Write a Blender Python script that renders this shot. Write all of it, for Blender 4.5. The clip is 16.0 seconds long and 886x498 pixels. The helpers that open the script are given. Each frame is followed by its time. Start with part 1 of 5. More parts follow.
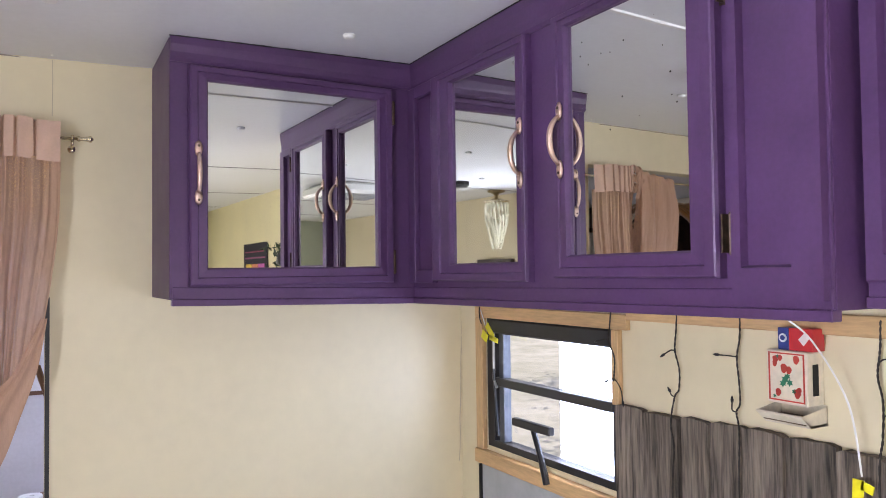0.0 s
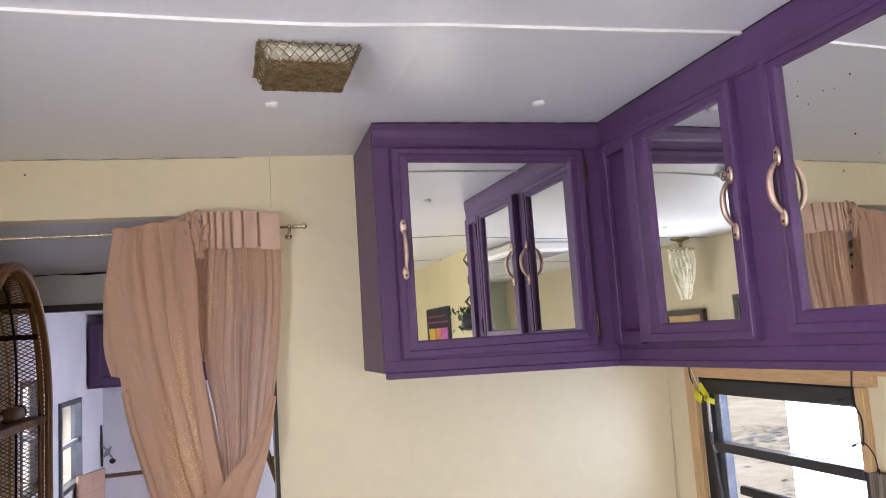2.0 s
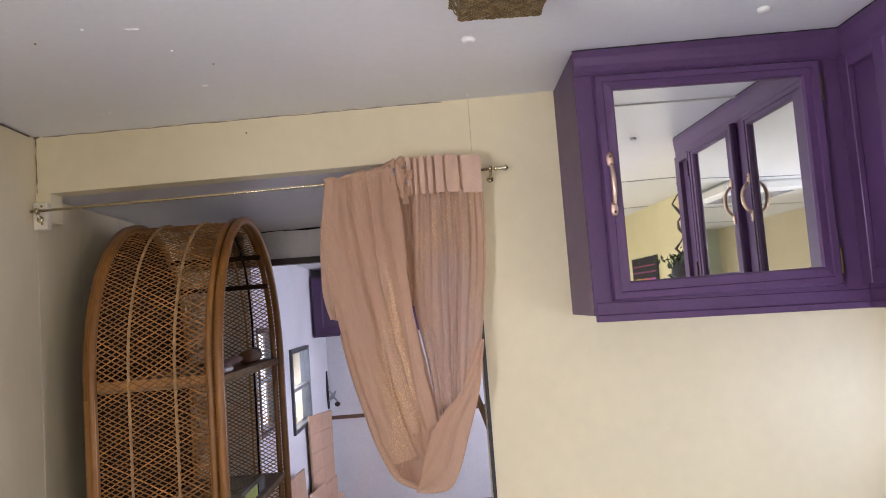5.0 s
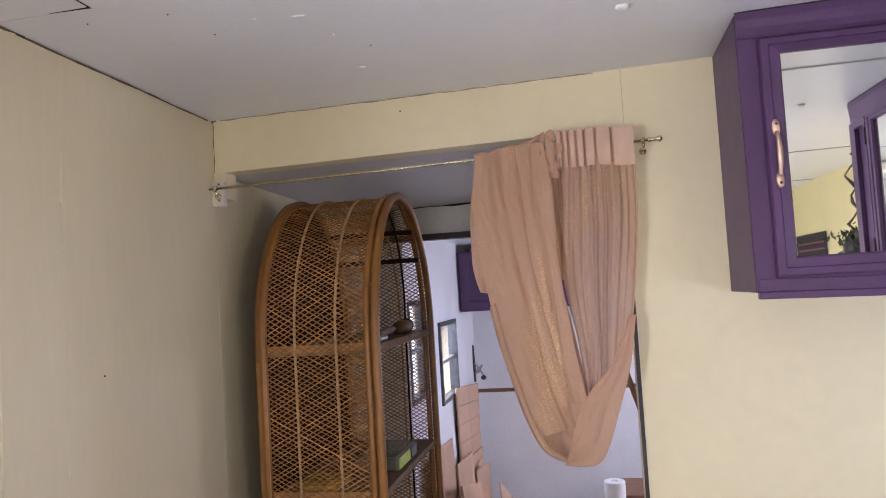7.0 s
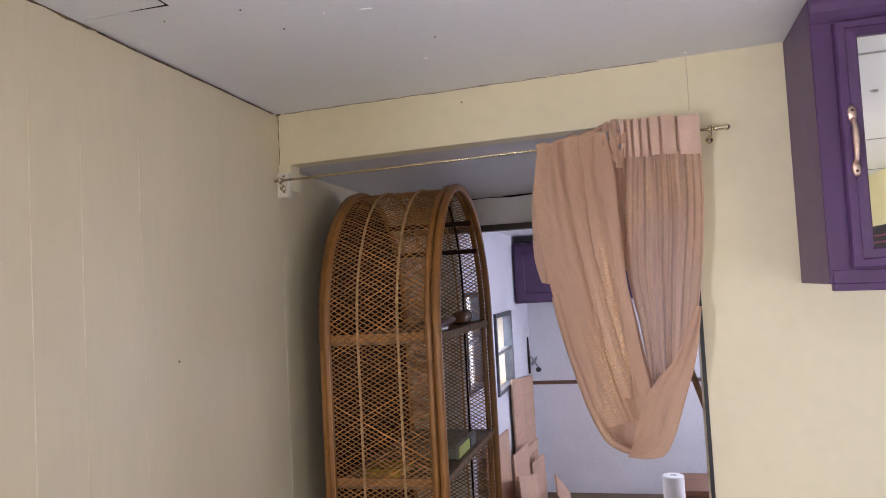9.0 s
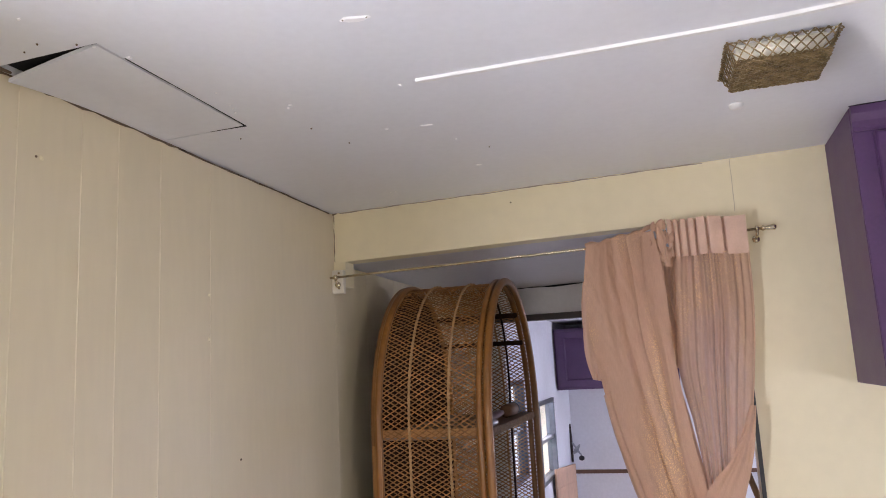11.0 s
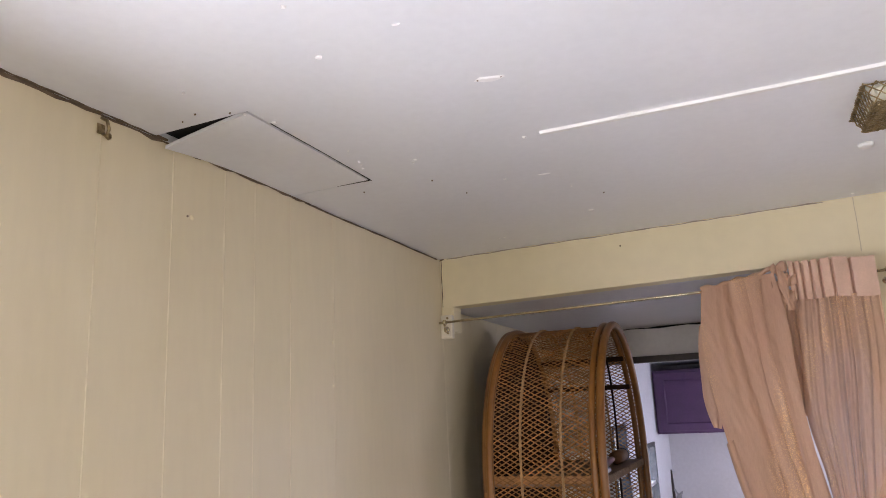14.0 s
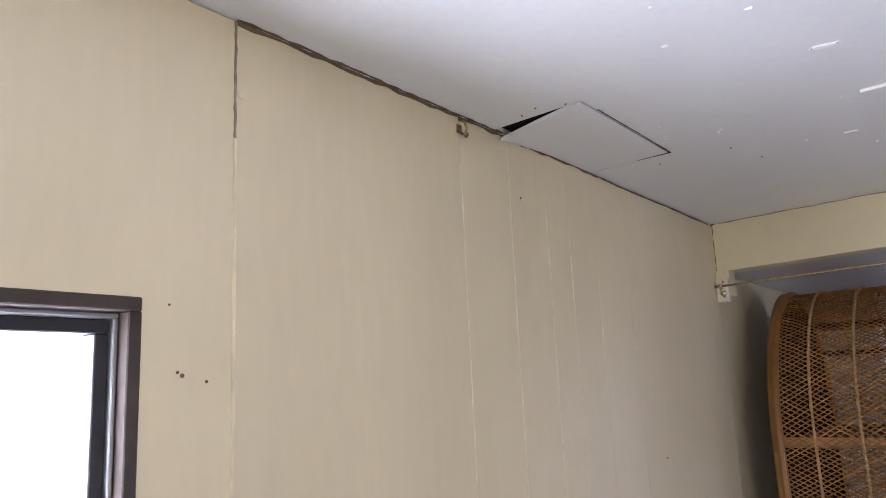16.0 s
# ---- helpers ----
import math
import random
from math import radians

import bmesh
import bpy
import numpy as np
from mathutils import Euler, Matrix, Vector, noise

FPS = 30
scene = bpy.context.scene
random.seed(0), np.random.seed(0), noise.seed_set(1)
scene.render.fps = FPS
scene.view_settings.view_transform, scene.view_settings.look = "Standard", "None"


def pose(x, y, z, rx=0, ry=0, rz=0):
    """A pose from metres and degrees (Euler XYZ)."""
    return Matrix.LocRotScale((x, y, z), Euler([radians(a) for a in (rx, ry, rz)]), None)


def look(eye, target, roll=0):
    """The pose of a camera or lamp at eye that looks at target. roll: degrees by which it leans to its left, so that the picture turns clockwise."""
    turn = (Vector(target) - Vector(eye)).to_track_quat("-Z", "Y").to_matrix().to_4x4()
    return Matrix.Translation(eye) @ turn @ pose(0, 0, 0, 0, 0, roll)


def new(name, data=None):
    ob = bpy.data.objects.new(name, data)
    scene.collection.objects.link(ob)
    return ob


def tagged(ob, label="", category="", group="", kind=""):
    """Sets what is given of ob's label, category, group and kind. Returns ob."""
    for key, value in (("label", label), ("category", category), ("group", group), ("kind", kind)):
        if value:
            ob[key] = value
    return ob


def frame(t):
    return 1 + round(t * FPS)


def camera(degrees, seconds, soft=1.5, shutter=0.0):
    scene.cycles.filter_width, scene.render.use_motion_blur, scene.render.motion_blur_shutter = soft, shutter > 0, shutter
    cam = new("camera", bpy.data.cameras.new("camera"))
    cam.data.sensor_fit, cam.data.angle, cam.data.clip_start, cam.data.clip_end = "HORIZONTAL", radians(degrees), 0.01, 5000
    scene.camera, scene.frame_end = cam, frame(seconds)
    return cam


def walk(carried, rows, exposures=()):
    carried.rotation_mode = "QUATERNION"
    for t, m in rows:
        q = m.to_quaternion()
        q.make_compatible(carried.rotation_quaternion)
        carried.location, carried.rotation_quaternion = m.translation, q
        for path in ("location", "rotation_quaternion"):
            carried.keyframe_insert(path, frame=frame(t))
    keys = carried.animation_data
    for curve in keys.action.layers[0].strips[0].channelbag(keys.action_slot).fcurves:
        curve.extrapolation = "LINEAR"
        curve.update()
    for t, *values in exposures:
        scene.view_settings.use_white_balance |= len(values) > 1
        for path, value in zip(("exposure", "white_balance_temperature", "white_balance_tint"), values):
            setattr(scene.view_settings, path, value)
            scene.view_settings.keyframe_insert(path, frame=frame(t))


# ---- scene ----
cam = camera(62.5, 16.0, soft=0.95)
PATH = [
    (0, (0.916, -1.683, 1.603), (1.903, 0.055, 1.664), -0.7),
    (0.5, (0.864, -1.686, 1.613), (1.766, 0.097, 1.691), -1.7),
    (1, (0.858, -1.679, 1.622), (1.678, 0.141, 1.742), -2.3),
    (1.5, (0.86, -1.668, 1.626), (1.551, 0.2, 1.817), -3.2),
    (2, (0.856, -1.65, 1.625), (1.427, 0.253, 1.856), -3.8),
    (2.5, (0.861, -1.637, 1.623), (1.325, 0.295, 1.851), -4.1),
    (3, (0.861, -1.622, 1.615), (1.229, 0.333, 1.827), -4.4),
    (3.5, (0.852, -1.608, 1.613), (1.142, 0.361, 1.809), -4.4),
    (4, (0.853, -1.604, 1.61), (1.074, 0.375, 1.794), -4.3),
    (4.5, (0.862, -1.595, 1.607), (1.0, 0.393, 1.775), -4.3),
    (5, (0.853, -1.589, 1.598), (0.884, 0.406, 1.749), -4.3),
    (7.5, (0.835, -1.608, 1.589), (0.424, 0.347, 1.694), -3.2),
    (8, (0.818, -1.612, 1.587), (0.385, 0.338, 1.683), -3.1),
    (10.5, (0.823, -1.639, 1.597), (0.242, 0.268, 1.767), -3.2),
    (11, (0.795, -1.675, 1.629), (0.226, 0.216, 1.947), -3.0),
    (11.5, (0.776, -1.715, 1.642), (0.181, 0.15, 2.051), -3.3),
    (12, (0.758, -1.724, 1.644), (0.131, 0.127, 2.072), -2.8),
    (12.5, (0.749, -1.724, 1.645), (0.091, 0.116, 2.076), -2.9),
    (13, (0.747, -1.723, 1.65), (0.057, 0.104, 2.081), -3.2),
    (13.5, (0.738, -1.722, 1.647), (0.005, 0.087, 2.082), -3.1),
    (14, (0.737, -1.717, 1.647), (-0.024, 0.082, 2.077), -2.7),
    (14.5, (0.731, -1.683, 1.643), (-0.208, 0.014, 2.134), -0.5),
    (15, (0.692, -1.688, 1.635), (-0.432, -0.106, 2.121), -0.1),
    (15.5, (0.67, -1.8, 1.642), (-0.544, -0.272, 2.078), -1.3),
    (16, (0.63, -1.914, 1.633), (-0.6, -0.383, 2.012), -2.6),
]
walk(cam, [(t, look(eye, target, roll)) for t, eye, target, roll in PATH], exposures=[(0, 0.05, 6750, 20), (2.5, 0.09, 7050, 20), (5, 0.17, 7050, 20), (8, 0.18, 6900, 21), (10.5, 0.20, 6850, 21), (12, 0.13, 7250, 21), (14, 0.14, 7200, 21), (15.2, 0.25, 6850, 19), (16, -0.02, 6550, 20)])

# ---- daylight ----
SUN_UP, SUN_ROUND = 48.0, 75.0          # elevation; compass turn of the sun, degrees from +y towards +x
world = bpy.data.worlds.new("world")
scene.world = world
world.use_nodes = True
wn = world.node_tree.nodes
sky = wn.new("ShaderNodeTexSky")
sky.sky_type, sky.sun_disc = "NISHITA", False
sky.sun_elevation, sky.sun_rotation = radians(SUN_UP), radians(SUN_ROUND)
wn["Background"].inputs["Strength"].default_value = 0.15
world.node_tree.links.new(sky.outputs["Color"], wn["Background"].inputs["Color"])
sun = new("sun", bpy.data.lights.new("sun", "SUN"))
sun.data.energy, sun.data.angle, sun.data.color = 4.0, radians(0.5), (1.0, 0.95, 0.87)
sd = Vector((math.sin(radians(SUN_ROUND)) * math.cos(radians(SUN_UP)), math.cos(radians(SUN_ROUND)) * math.cos(radians(SUN_UP)), math.sin(radians(SUN_UP))))
sun.matrix_world = look(sd * 30, (0, 0, 0))


def opening_light(name, at, to, wide, high, watts, color=(0.86, 0.92, 1.0)):
    """An area lamp at one wall opening: the sky's light through a window, or added fill."""
    lamp = bpy.data.lights.new(name, "AREA")
    lamp.shape, lamp.size, lamp.size_y, lamp.energy, lamp.color = "RECTANGLE", wide, high, watts, color
    ob = new(name, lamp)
    ob.matrix_world = look(at, to)
    ob.visible_camera = True
    return ob


COOL = (0.93, 0.96, 1.0)
opening_light("sky_light_kitchen", (2.03, -0.455, 1.33), (0.0, -0.455, 1.33), 0.34, 0.40, 3.6, (0.55, 0.70, 1.0))
opening_light("sky_light_left", (-0.12, -1.74, 1.40), (2.0, -1.0, 1.5), 0.62, 0.86, 66, (0.75, 0.84, 1.0))
# two added fill lamps behind the camera, at openings made up for them
opening_light("fill_light_lounge", (2.3, -2.45, 1.0), (0.0, -2.0, 1.5), 1.3, 0.62, 12, COOL)
opening_light("fill_light_front", (1.0, -5.22, 1.0), (1.0, -2.0, 1.7), 1.2, 0.62, 18, COOL)
opening_light("sky_light_bunk", (0.1, 1.835, 1.265), (1.5, 1.8, 0.95), 0.32, 0.30, 4, (0.72, 0.82, 1.0))
opening_light("sky_light_bunk_right", (2.02, 1.9, 1.2), (0.4, 2.0, 0.8), 0.7, 0.5, 10, (0.66, 0.76, 1.0))


# ---- materials ----
def material(name, color, rough=0.6, metal=0.0, vary=0.12, scale=9.0, fine=60.0, bump=0.15, tint=None, stretch=(1, 1, 1), random_tone=0.0, spec=0.5, lo=0.25, hi=0.65, island=None):
    """A painted, wooden or metal surface: base colour with broad and fine variation, uneven gloss and a small relief."""
    m = bpy.data.materials.new(name)
    m.use_nodes = True
    nt = m.node_tree
    n, l = nt.nodes, nt.links
    b = n["Principled BSDF"]
    tc = n.new("ShaderNodeTexCoord")
    mp = n.new("ShaderNodeMapping")
    mp.inputs["Scale"].default_value = stretch
    l.new(tc.outputs["Object"], mp.inputs["Vector"])
    n1, n2 = n.new("ShaderNodeTexNoise"), n.new("ShaderNodeTexNoise")
    n1.inputs["Scale"].default_value, n1.inputs["Detail"].default_value = scale, 5
    n2.inputs["Scale"].default_value, n2.inputs["Detail"].default_value = fine, 4
    l.new(mp.outputs["Vector"], n1.inputs["Vector"])
    l.new(mp.outputs["Vector"], n2.inputs["Vector"])
    mix = n.new("ShaderNodeMix")
    mix.data_type = "RGBA"
    dark = tint or tuple(c * (1 - 2.2 * vary) for c in color)
    lite = tuple(min(1, c * (1 + vary)) for c in color)
    mix.inputs["A"].default_value, mix.inputs["B"].default_value = (*dark, 1), (*lite, 1)
    ramp = n.new("ShaderNodeMapRange")
    ramp.inputs["From Min"].default_value, ramp.inputs["From Max"].default_value = lo, hi
    add = n.new("ShaderNodeMath")
    add.operation = "MULTIPLY_ADD"
    add.inputs[1].default_value = 0.35
    l.new(n2.outputs["Fac"], add.inputs[0])
    sub = n.new("ShaderNodeMath")
    sub.operation = "MULTIPLY"
    sub.inputs[1].default_value = 0.65
    l.new(n1.outputs["Fac"], sub.inputs[0])
    l.new(sub.outputs[0], add.inputs[2])
    l.new(add.outputs[0], ramp.inputs["Value"])
    l.new(ramp.outputs["Result"], mix.inputs["Factor"])
    out = mix.outputs["Result"]
    if random_tone:
        info = n.new("ShaderNodeObjectInfo")
        hsv = n.new("ShaderNodeHueSaturation")
        r = n.new("ShaderNodeMapRange")
        r.inputs["To Min"].default_value, r.inputs["To Max"].default_value = 1 - random_tone, 1 + random_tone
        l.new(info.outputs["Random"], r.inputs["Value"])
        l.new(r.outputs["Result"], hsv.inputs["Value"])
        l.new(out, hsv.inputs["Color"])
        out = hsv.outputs["Color"]
    if island:
        geo, hsv2 = n.new("ShaderNodeNewGeometry"), n.new("ShaderNodeHueSaturation")
        power, r2 = n.new("ShaderNodeMath"), n.new("ShaderNodeMapRange")
        power.operation = "POWER"
        power.inputs[1].default_value = 4.0
        r2.inputs["To Min"].default_value, r2.inputs["To Max"].default_value = island
        l.new(geo.outputs["Random Per Island"], power.inputs[0])
        l.new(power.outputs[0], r2.inputs["Value"])
        l.new(r2.outputs["Result"], hsv2.inputs["Value"])
        l.new(out, hsv2.inputs["Color"])
        out = hsv2.outputs["Color"]
    l.new(out, b.inputs["Base Color"])
    rr = n.new("ShaderNodeMapRange")
    rr.inputs["To Min"].default_value, rr.inputs["To Max"].default_value = max(0.02, rough - 0.1), min(1, rough + 0.1)
    l.new(n1.outputs["Fac"], rr.inputs["Value"])
    l.new(rr.outputs["Result"], b.inputs["Roughness"])
    b.inputs["Metallic"].default_value = metal
    b.inputs["Specular IOR Level"].default_value = spec
    if bump:
        bp = n.new("ShaderNodeBump")
        bp.inputs["Strength"].default_value, bp.inputs["Distance"].default_value = bump, 0.003
        l.new(add.outputs[0], bp.inputs["Height"])
        l.new(bp.outputs["Normal"], b.inputs["Normal"])
    return m


CREAM = material("cream_wall_paint", (0.765, 0.675, 0.455), 0.45, vary=0.035, scale=2.5, fine=30, bump=0.03)
PANEL = material("beige_panel_paint", (0.692, 0.602, 0.418), 0.45, vary=0.03, scale=2.5, fine=24, bump=0.04, stretch=(1, 3, 0.5))
# brown of dirty cracks; in the match tray it also stands for shade
CREAM_CRACK = material("dirt_and_shade_brown", (0.16, 0.11, 0.07), 0.9, vary=0.25, scale=25)
CEILING = material("ceiling_paint", (0.775, 0.79, 0.815), 0.34, vary=0.03, scale=2.2, fine=70, bump=0.06)
WHITE = material("white_paint", (0.82, 0.82, 0.82), 0.5, vary=0.05, scale=6)
COOL_WHITE = material("white_wall_paint", (0.78, 0.78, 0.82), 0.55, vary=0.06, scale=3)
PURPLE = material("purple_cabinet_paint", (0.083, 0.034, 0.106), 0.45, vary=0.12, scale=12, fine=140, bump=0.12)
PURPLE_DARK = material("purple_gap", (0.03, 0.015, 0.05), 0.7)
BRASS = material("rose_gold_metal", (0.74, 0.54, 0.43), 0.40, metal=1.0, vary=0.12, scale=60, fine=300)
OLD_BRASS = material("antique_brass", (0.36, 0.275, 0.15), 0.38, metal=1.0, vary=0.3, scale=80, fine=300)
BRIGHT_BRASS = material("polished_brass", (0.68, 0.60, 0.44), 0.2, metal=1.0, vary=0.1, scale=60)
HINGE = material("bronze_hinge", (0.12, 0.085, 0.06), 0.4, metal=0.9, vary=0.3, scale=90)
RATTAN = material("honey_rattan", (0.33, 0.150, 0.042), 0.42, vary=0.22, scale=30, fine=160, bump=0.3, island=(0.8, 1.7))
RATTAN_POLE = material("rattan_pole", (0.26, 0.108, 0.022), 0.32, vary=0.22, scale=14, fine=120, bump=0.2, stretch=(1, 1, 0.3))
RATTAN_LIGHT = material("pale_rattan_binding", (0.44, 0.265, 0.115), 0.5, vary=0.2, scale=40)
# rattan with the shelf's inner shade put into its colour
RATTAN_SHADED = material("shaded_rattan", (0.030, 0.012, 0.006), 0.85, vary=0.3, scale=30, spec=0.2)
RATTAN_BROWN = material("brown_cane_band", (0.27, 0.125, 0.038), 0.45, vary=0.18, scale=14)
RATTAN_BAND = material("pale_cane_band", (0.40, 0.195, 0.065), 0.5, vary=0.15, scale=12)
TIER_CANE = material("grey_brown_cane", (0.22, 0.145, 0.095), 0.6, vary=0.2, scale=30)
PALE_CRACK = material("filled_joint", (0.76, 0.67, 0.49), 0.6)
PINE = material("raw_pine", (0.62, 0.40, 0.19), 0.55, vary=0.16, scale=5, fine=40, bump=0.2, stretch=(6, 0.8, 6))
PINE_UP = material("raw_pine_upright", (0.62, 0.40, 0.19), 0.55, vary=0.16, scale=5, fine=40, bump=0.2, stretch=(6, 6, 0.8))
BARN = material("weathered_grey_board", (0.175, 0.140, 0.108), 0.9, vary=0.25, scale=4.0, fine=15, bump=1.0, tint=(0.030, 0.023, 0.018), stretch=(24, 24, 1.5), random_tone=0.35, lo=0.36, hi=0.64)
BLACK = material("black_frame", (0.018, 0.018, 0.022), 0.4, vary=0.2, scale=20)
DARK_METAL = material("dark_aluminium", (0.10, 0.11, 0.13), 0.35, metal=0.7, vary=0.2, scale=20)
BROWN_FRAME = material("brown_window_frame", (0.05, 0.035, 0.028), 0.45, vary=0.2, scale=20)
GREY_METAL = material("grey_aluminium", (0.42, 0.43, 0.46), 0.35, metal=0.8, vary=0.1, scale=20)
FLOOR = material("grey_vinyl_floor", (0.40, 0.40, 0.42), 0.5, vary=0.15, scale=3, fine=30, stretch=(1, 6, 1))
BUNK_FLOOR = material("brown_plank_floor", (0.16, 0.10, 0.06), 0.6, vary=0.25, scale=3, fine=30, stretch=(6, 1, 1))
CARD = material("pale_plywood", (0.60, 0.37, 0.25), 0.6, vary=0.1, scale=6, fine=50)
CARD_EDGE = material("plywood_edge", (0.34, 0.20, 0.11), 0.7)
DARK = material("dark_void", (0.012, 0.012, 0.012), 0.9)
CHALK = material("white_plastic", (0.80, 0.80, 0.78), 0.35, vary=0.04, scale=20)
COUNTER = material("grey_laminate", (0.42, 0.44, 0.46), 0.35, vary=0.08, scale=14)


def mirror_material():
    m = bpy.data.materials.new("mirror_glass")
    m.use_nodes = True
    nt = m.node_tree
    b = nt.nodes["Principled BSDF"]
    b.inputs["Base Color"].default_value = (0.86, 0.88, 0.87, 1)
    b.inputs["Metallic"].default_value, b.inputs["Roughness"].default_value = 1.0, 0.015
    return m


def glass_material(name, tone=(1, 1, 1), rough=0.0):
    m = bpy.data.materials.new(name)
    m.use_nodes = True
    b = m.node_tree.nodes["Principled BSDF"]
    b.inputs["Base Color"].default_value = (*tone, 1)
    b.inputs["Transmission Weight"].default_value, b.inputs["Roughness"].default_value, b.inputs["IOR"].default_value = 1.0, rough, 1.45
    return m


def cloth_material(name, sheer, gold_share=1.0):
    """Sheer pink-tan cloth with a fine weave and a few gold threads."""
    m = bpy.data.materials.new(name)
    m.use_nodes = True
    n, l = m.node_tree.nodes, m.node_tree.links
    b = n["Principled BSDF"]
    tc = n.new("ShaderNodeTexCoord")
    mp = n.new("ShaderNodeMapping")
    mp.inputs["Scale"].default_value = (160, 160, 25)
    l.new(tc.outputs["Object"], mp.inputs["Vector"])
    grain, spark = n.new("ShaderNodeTexNoise"), n.new("ShaderNodeTexNoise")
    grain.inputs["Scale"].default_value, grain.inputs["Detail"].default_value = 3.0, 3
    spark.inputs["Scale"].default_value, spark.inputs["Detail"].default_value = 400, 2
    l.new(mp.outputs["Vector"], grain.inputs["Vector"])
    l.new(tc.outputs["Object"], spark.inputs["Vector"])
    mix = n.new("ShaderNodeMix")
    mix.data_type = "RGBA"
    mix.inputs["A"].default_value, mix.inputs["B"].default_value = (0.49, 0.290, 0.198, 1), (0.65, 0.420, 0.295, 1)
    l.new(grain.outputs["Fac"], mix.inputs["Factor"])
    r = n.new("ShaderNodeMapRange")
    r.inputs["From Min"].default_value, r.inputs["From Max"].default_value = 0.53, 0.60
    l.new(spark.outputs["Fac"], r.inputs["Value"])
    gold = n.new("ShaderNodeMix")
    gold.data_type = "RGBA"
    gold.inputs["B"].default_value = (0.95, 0.68, 0.36, 1)
    l.new(r.outputs["Result"], gold.inputs["Factor"])
    l.new(mix.outputs["Result"], gold.inputs["A"])
    l.new(gold.outputs["Result"], b.inputs["Base Color"])
    l.new(r.outputs["Result"], b.inputs["Metallic"])
    b.inputs["Roughness"].default_value = 0.5
    b.inputs["Sheen Weight"].default_value = 0.3
    zone, zmap = n.new("ShaderNodeTexNoise"), n.new("ShaderNodeMapping")
    zmap.inputs["Scale"].default_value = (11, 11, 3)
    zone.inputs["Scale"].default_value, zone.inputs["Detail"].default_value = 1.0, 3
    l.new(tc.outputs["Object"], zmap.inputs["Vector"])
    l.new(zmap.outputs["Vector"], zone.inputs["Vector"])
    zr = n.new("ShaderNodeMapRange")
    zr.inputs["From Min"].default_value, zr.inputs["From Max"].default_value, zr.inputs["To Min"].default_value = 0.50, 0.68, 0.05
    l.new(zone.outputs["Fac"], zr.inputs["Value"])
    both = n.new("ShaderNodeMath")
    both.operation = "MULTIPLY"
    l.new(r.outputs["Result"], both.inputs[0])
    zr.inputs["To Max"].default_value = gold_share
    l.new(zr.outputs["Result"], both.inputs[1])
    l.new(both.outputs[0], gold.inputs["Factor"])
    l.new(both.outputs[0], b.inputs["Metallic"])
    crumple, cmap = n.new("ShaderNodeTexNoise"), n.new("ShaderNodeMapping")
    cmap.inputs["Scale"].default_value = (60, 60, 9)
    crumple.inputs["Scale"].default_value, crumple.inputs["Detail"].default_value = 1.0, 4
    l.new(tc.outputs["Object"], cmap.inputs["Vector"])
    l.new(cmap.outputs["Vector"], crumple.inputs["Vector"])
    bp = n.new("ShaderNodeBump")
    bp.inputs["Strength"].default_value, bp.inputs["Distance"].default_value = 0.5, 0.005
    l.new(crumple.outputs["Fac"], bp.inputs["Height"])
    l.new(bp.outputs["Normal"], b.inputs["Normal"])
    thin = n.new("ShaderNodeBsdfTranslucent")
    thin.inputs["Color"].default_value = (0.78, 0.55, 0.38, 1)
    add = n.new("ShaderNodeMixShader")
    add.inputs["Fac"].default_value = 0.32
    l.new(b.outputs["BSDF"], add.inputs[1])
    l.new(thin.outputs["BSDF"], add.inputs[2])
    clear, see = n.new("ShaderNodeBsdfTransparent"), n.new("ShaderNodeMixShader")
    see.inputs["Fac"].default_value = sheer
    l.new(add.outputs["Shader"], see.inputs[1])
    l.new(clear.outputs["BSDF"], see.inputs[2])
    l.new(see.outputs["Shader"], n["Material Output"].inputs["Surface"])
    return m


MIRROR = mirror_material()
GLASS = glass_material("window_glass")
CLOTH = cloth_material("pink_cloth", 0.0)
PLAIN_CLOTH = cloth_material("plain_pink_cloth", 0.0, 0.15)
SHEER = cloth_material("sheer_pink_cloth", 0.10)


# ---- building blocks ----
def obj(name, bm, mat, smooth=False):
    me = bpy.data.meshes.new(name)
    bmesh.ops.recalc_face_normals(bm, faces=bm.faces)
    bm.to_mesh(me)
    bm.free()
    for m in (mat if isinstance(mat, (list, tuple)) else [mat]):
        me.materials.append(m)
    if smooth:
        for p in me.polygons:
            p.use_smooth = True
    return new(name, me)


def part(name, bm, mat, parent, label="", smooth=False):
    ob = obj(name, bm, mat, smooth)
    ob.parent = parent
    return tagged(ob, label)


def thing(name, label, category, at=(0, 0, 0), group="", kind="", turn=0):
    e = new(name)
    e.matrix_world = pose(*at, 0, 0, turn)
    e.empty_display_size = 0.05
    return tagged(e, label, category, group, kind)


def box(bm, lo, hi, bevel=0.0, seg=1):
    lo, hi = Vector(lo), Vector(hi)
    v = bmesh.ops.create_cube(bm, size=1.0, matrix=Matrix.Translation((lo + hi) / 2) @ Matrix.Diagonal((*(hi - lo), 1)))["verts"]
    if bevel:
        es = list({e for x in v for e in x.link_edges})
        bmesh.ops.bevel(bm, geom=es, offset=bevel, segments=seg, affect="EDGES", profile=0.6)
    return bm


def boxes(*specs, bevel=0.0):
    bm = bmesh.new()
    for lo, hi in specs:
        box(bm, lo, hi, bevel)
    return bm


def tube(bm, pts, rad, sides=8, cap=True):
    """A round bar through the points; rad is one radius or one for each point."""
    pts = [Vector(p) for p in pts]
    rads = rad if isinstance(rad, (list, tuple)) else [rad] * len(pts)
    rings, ref = [], None
    for i, p in enumerate(pts):
        d = (pts[min(i + 1, len(pts) - 1)] - pts[max(i - 1, 0)]).normalized()
        if ref is None:
            ref = d.orthogonal().normalized()
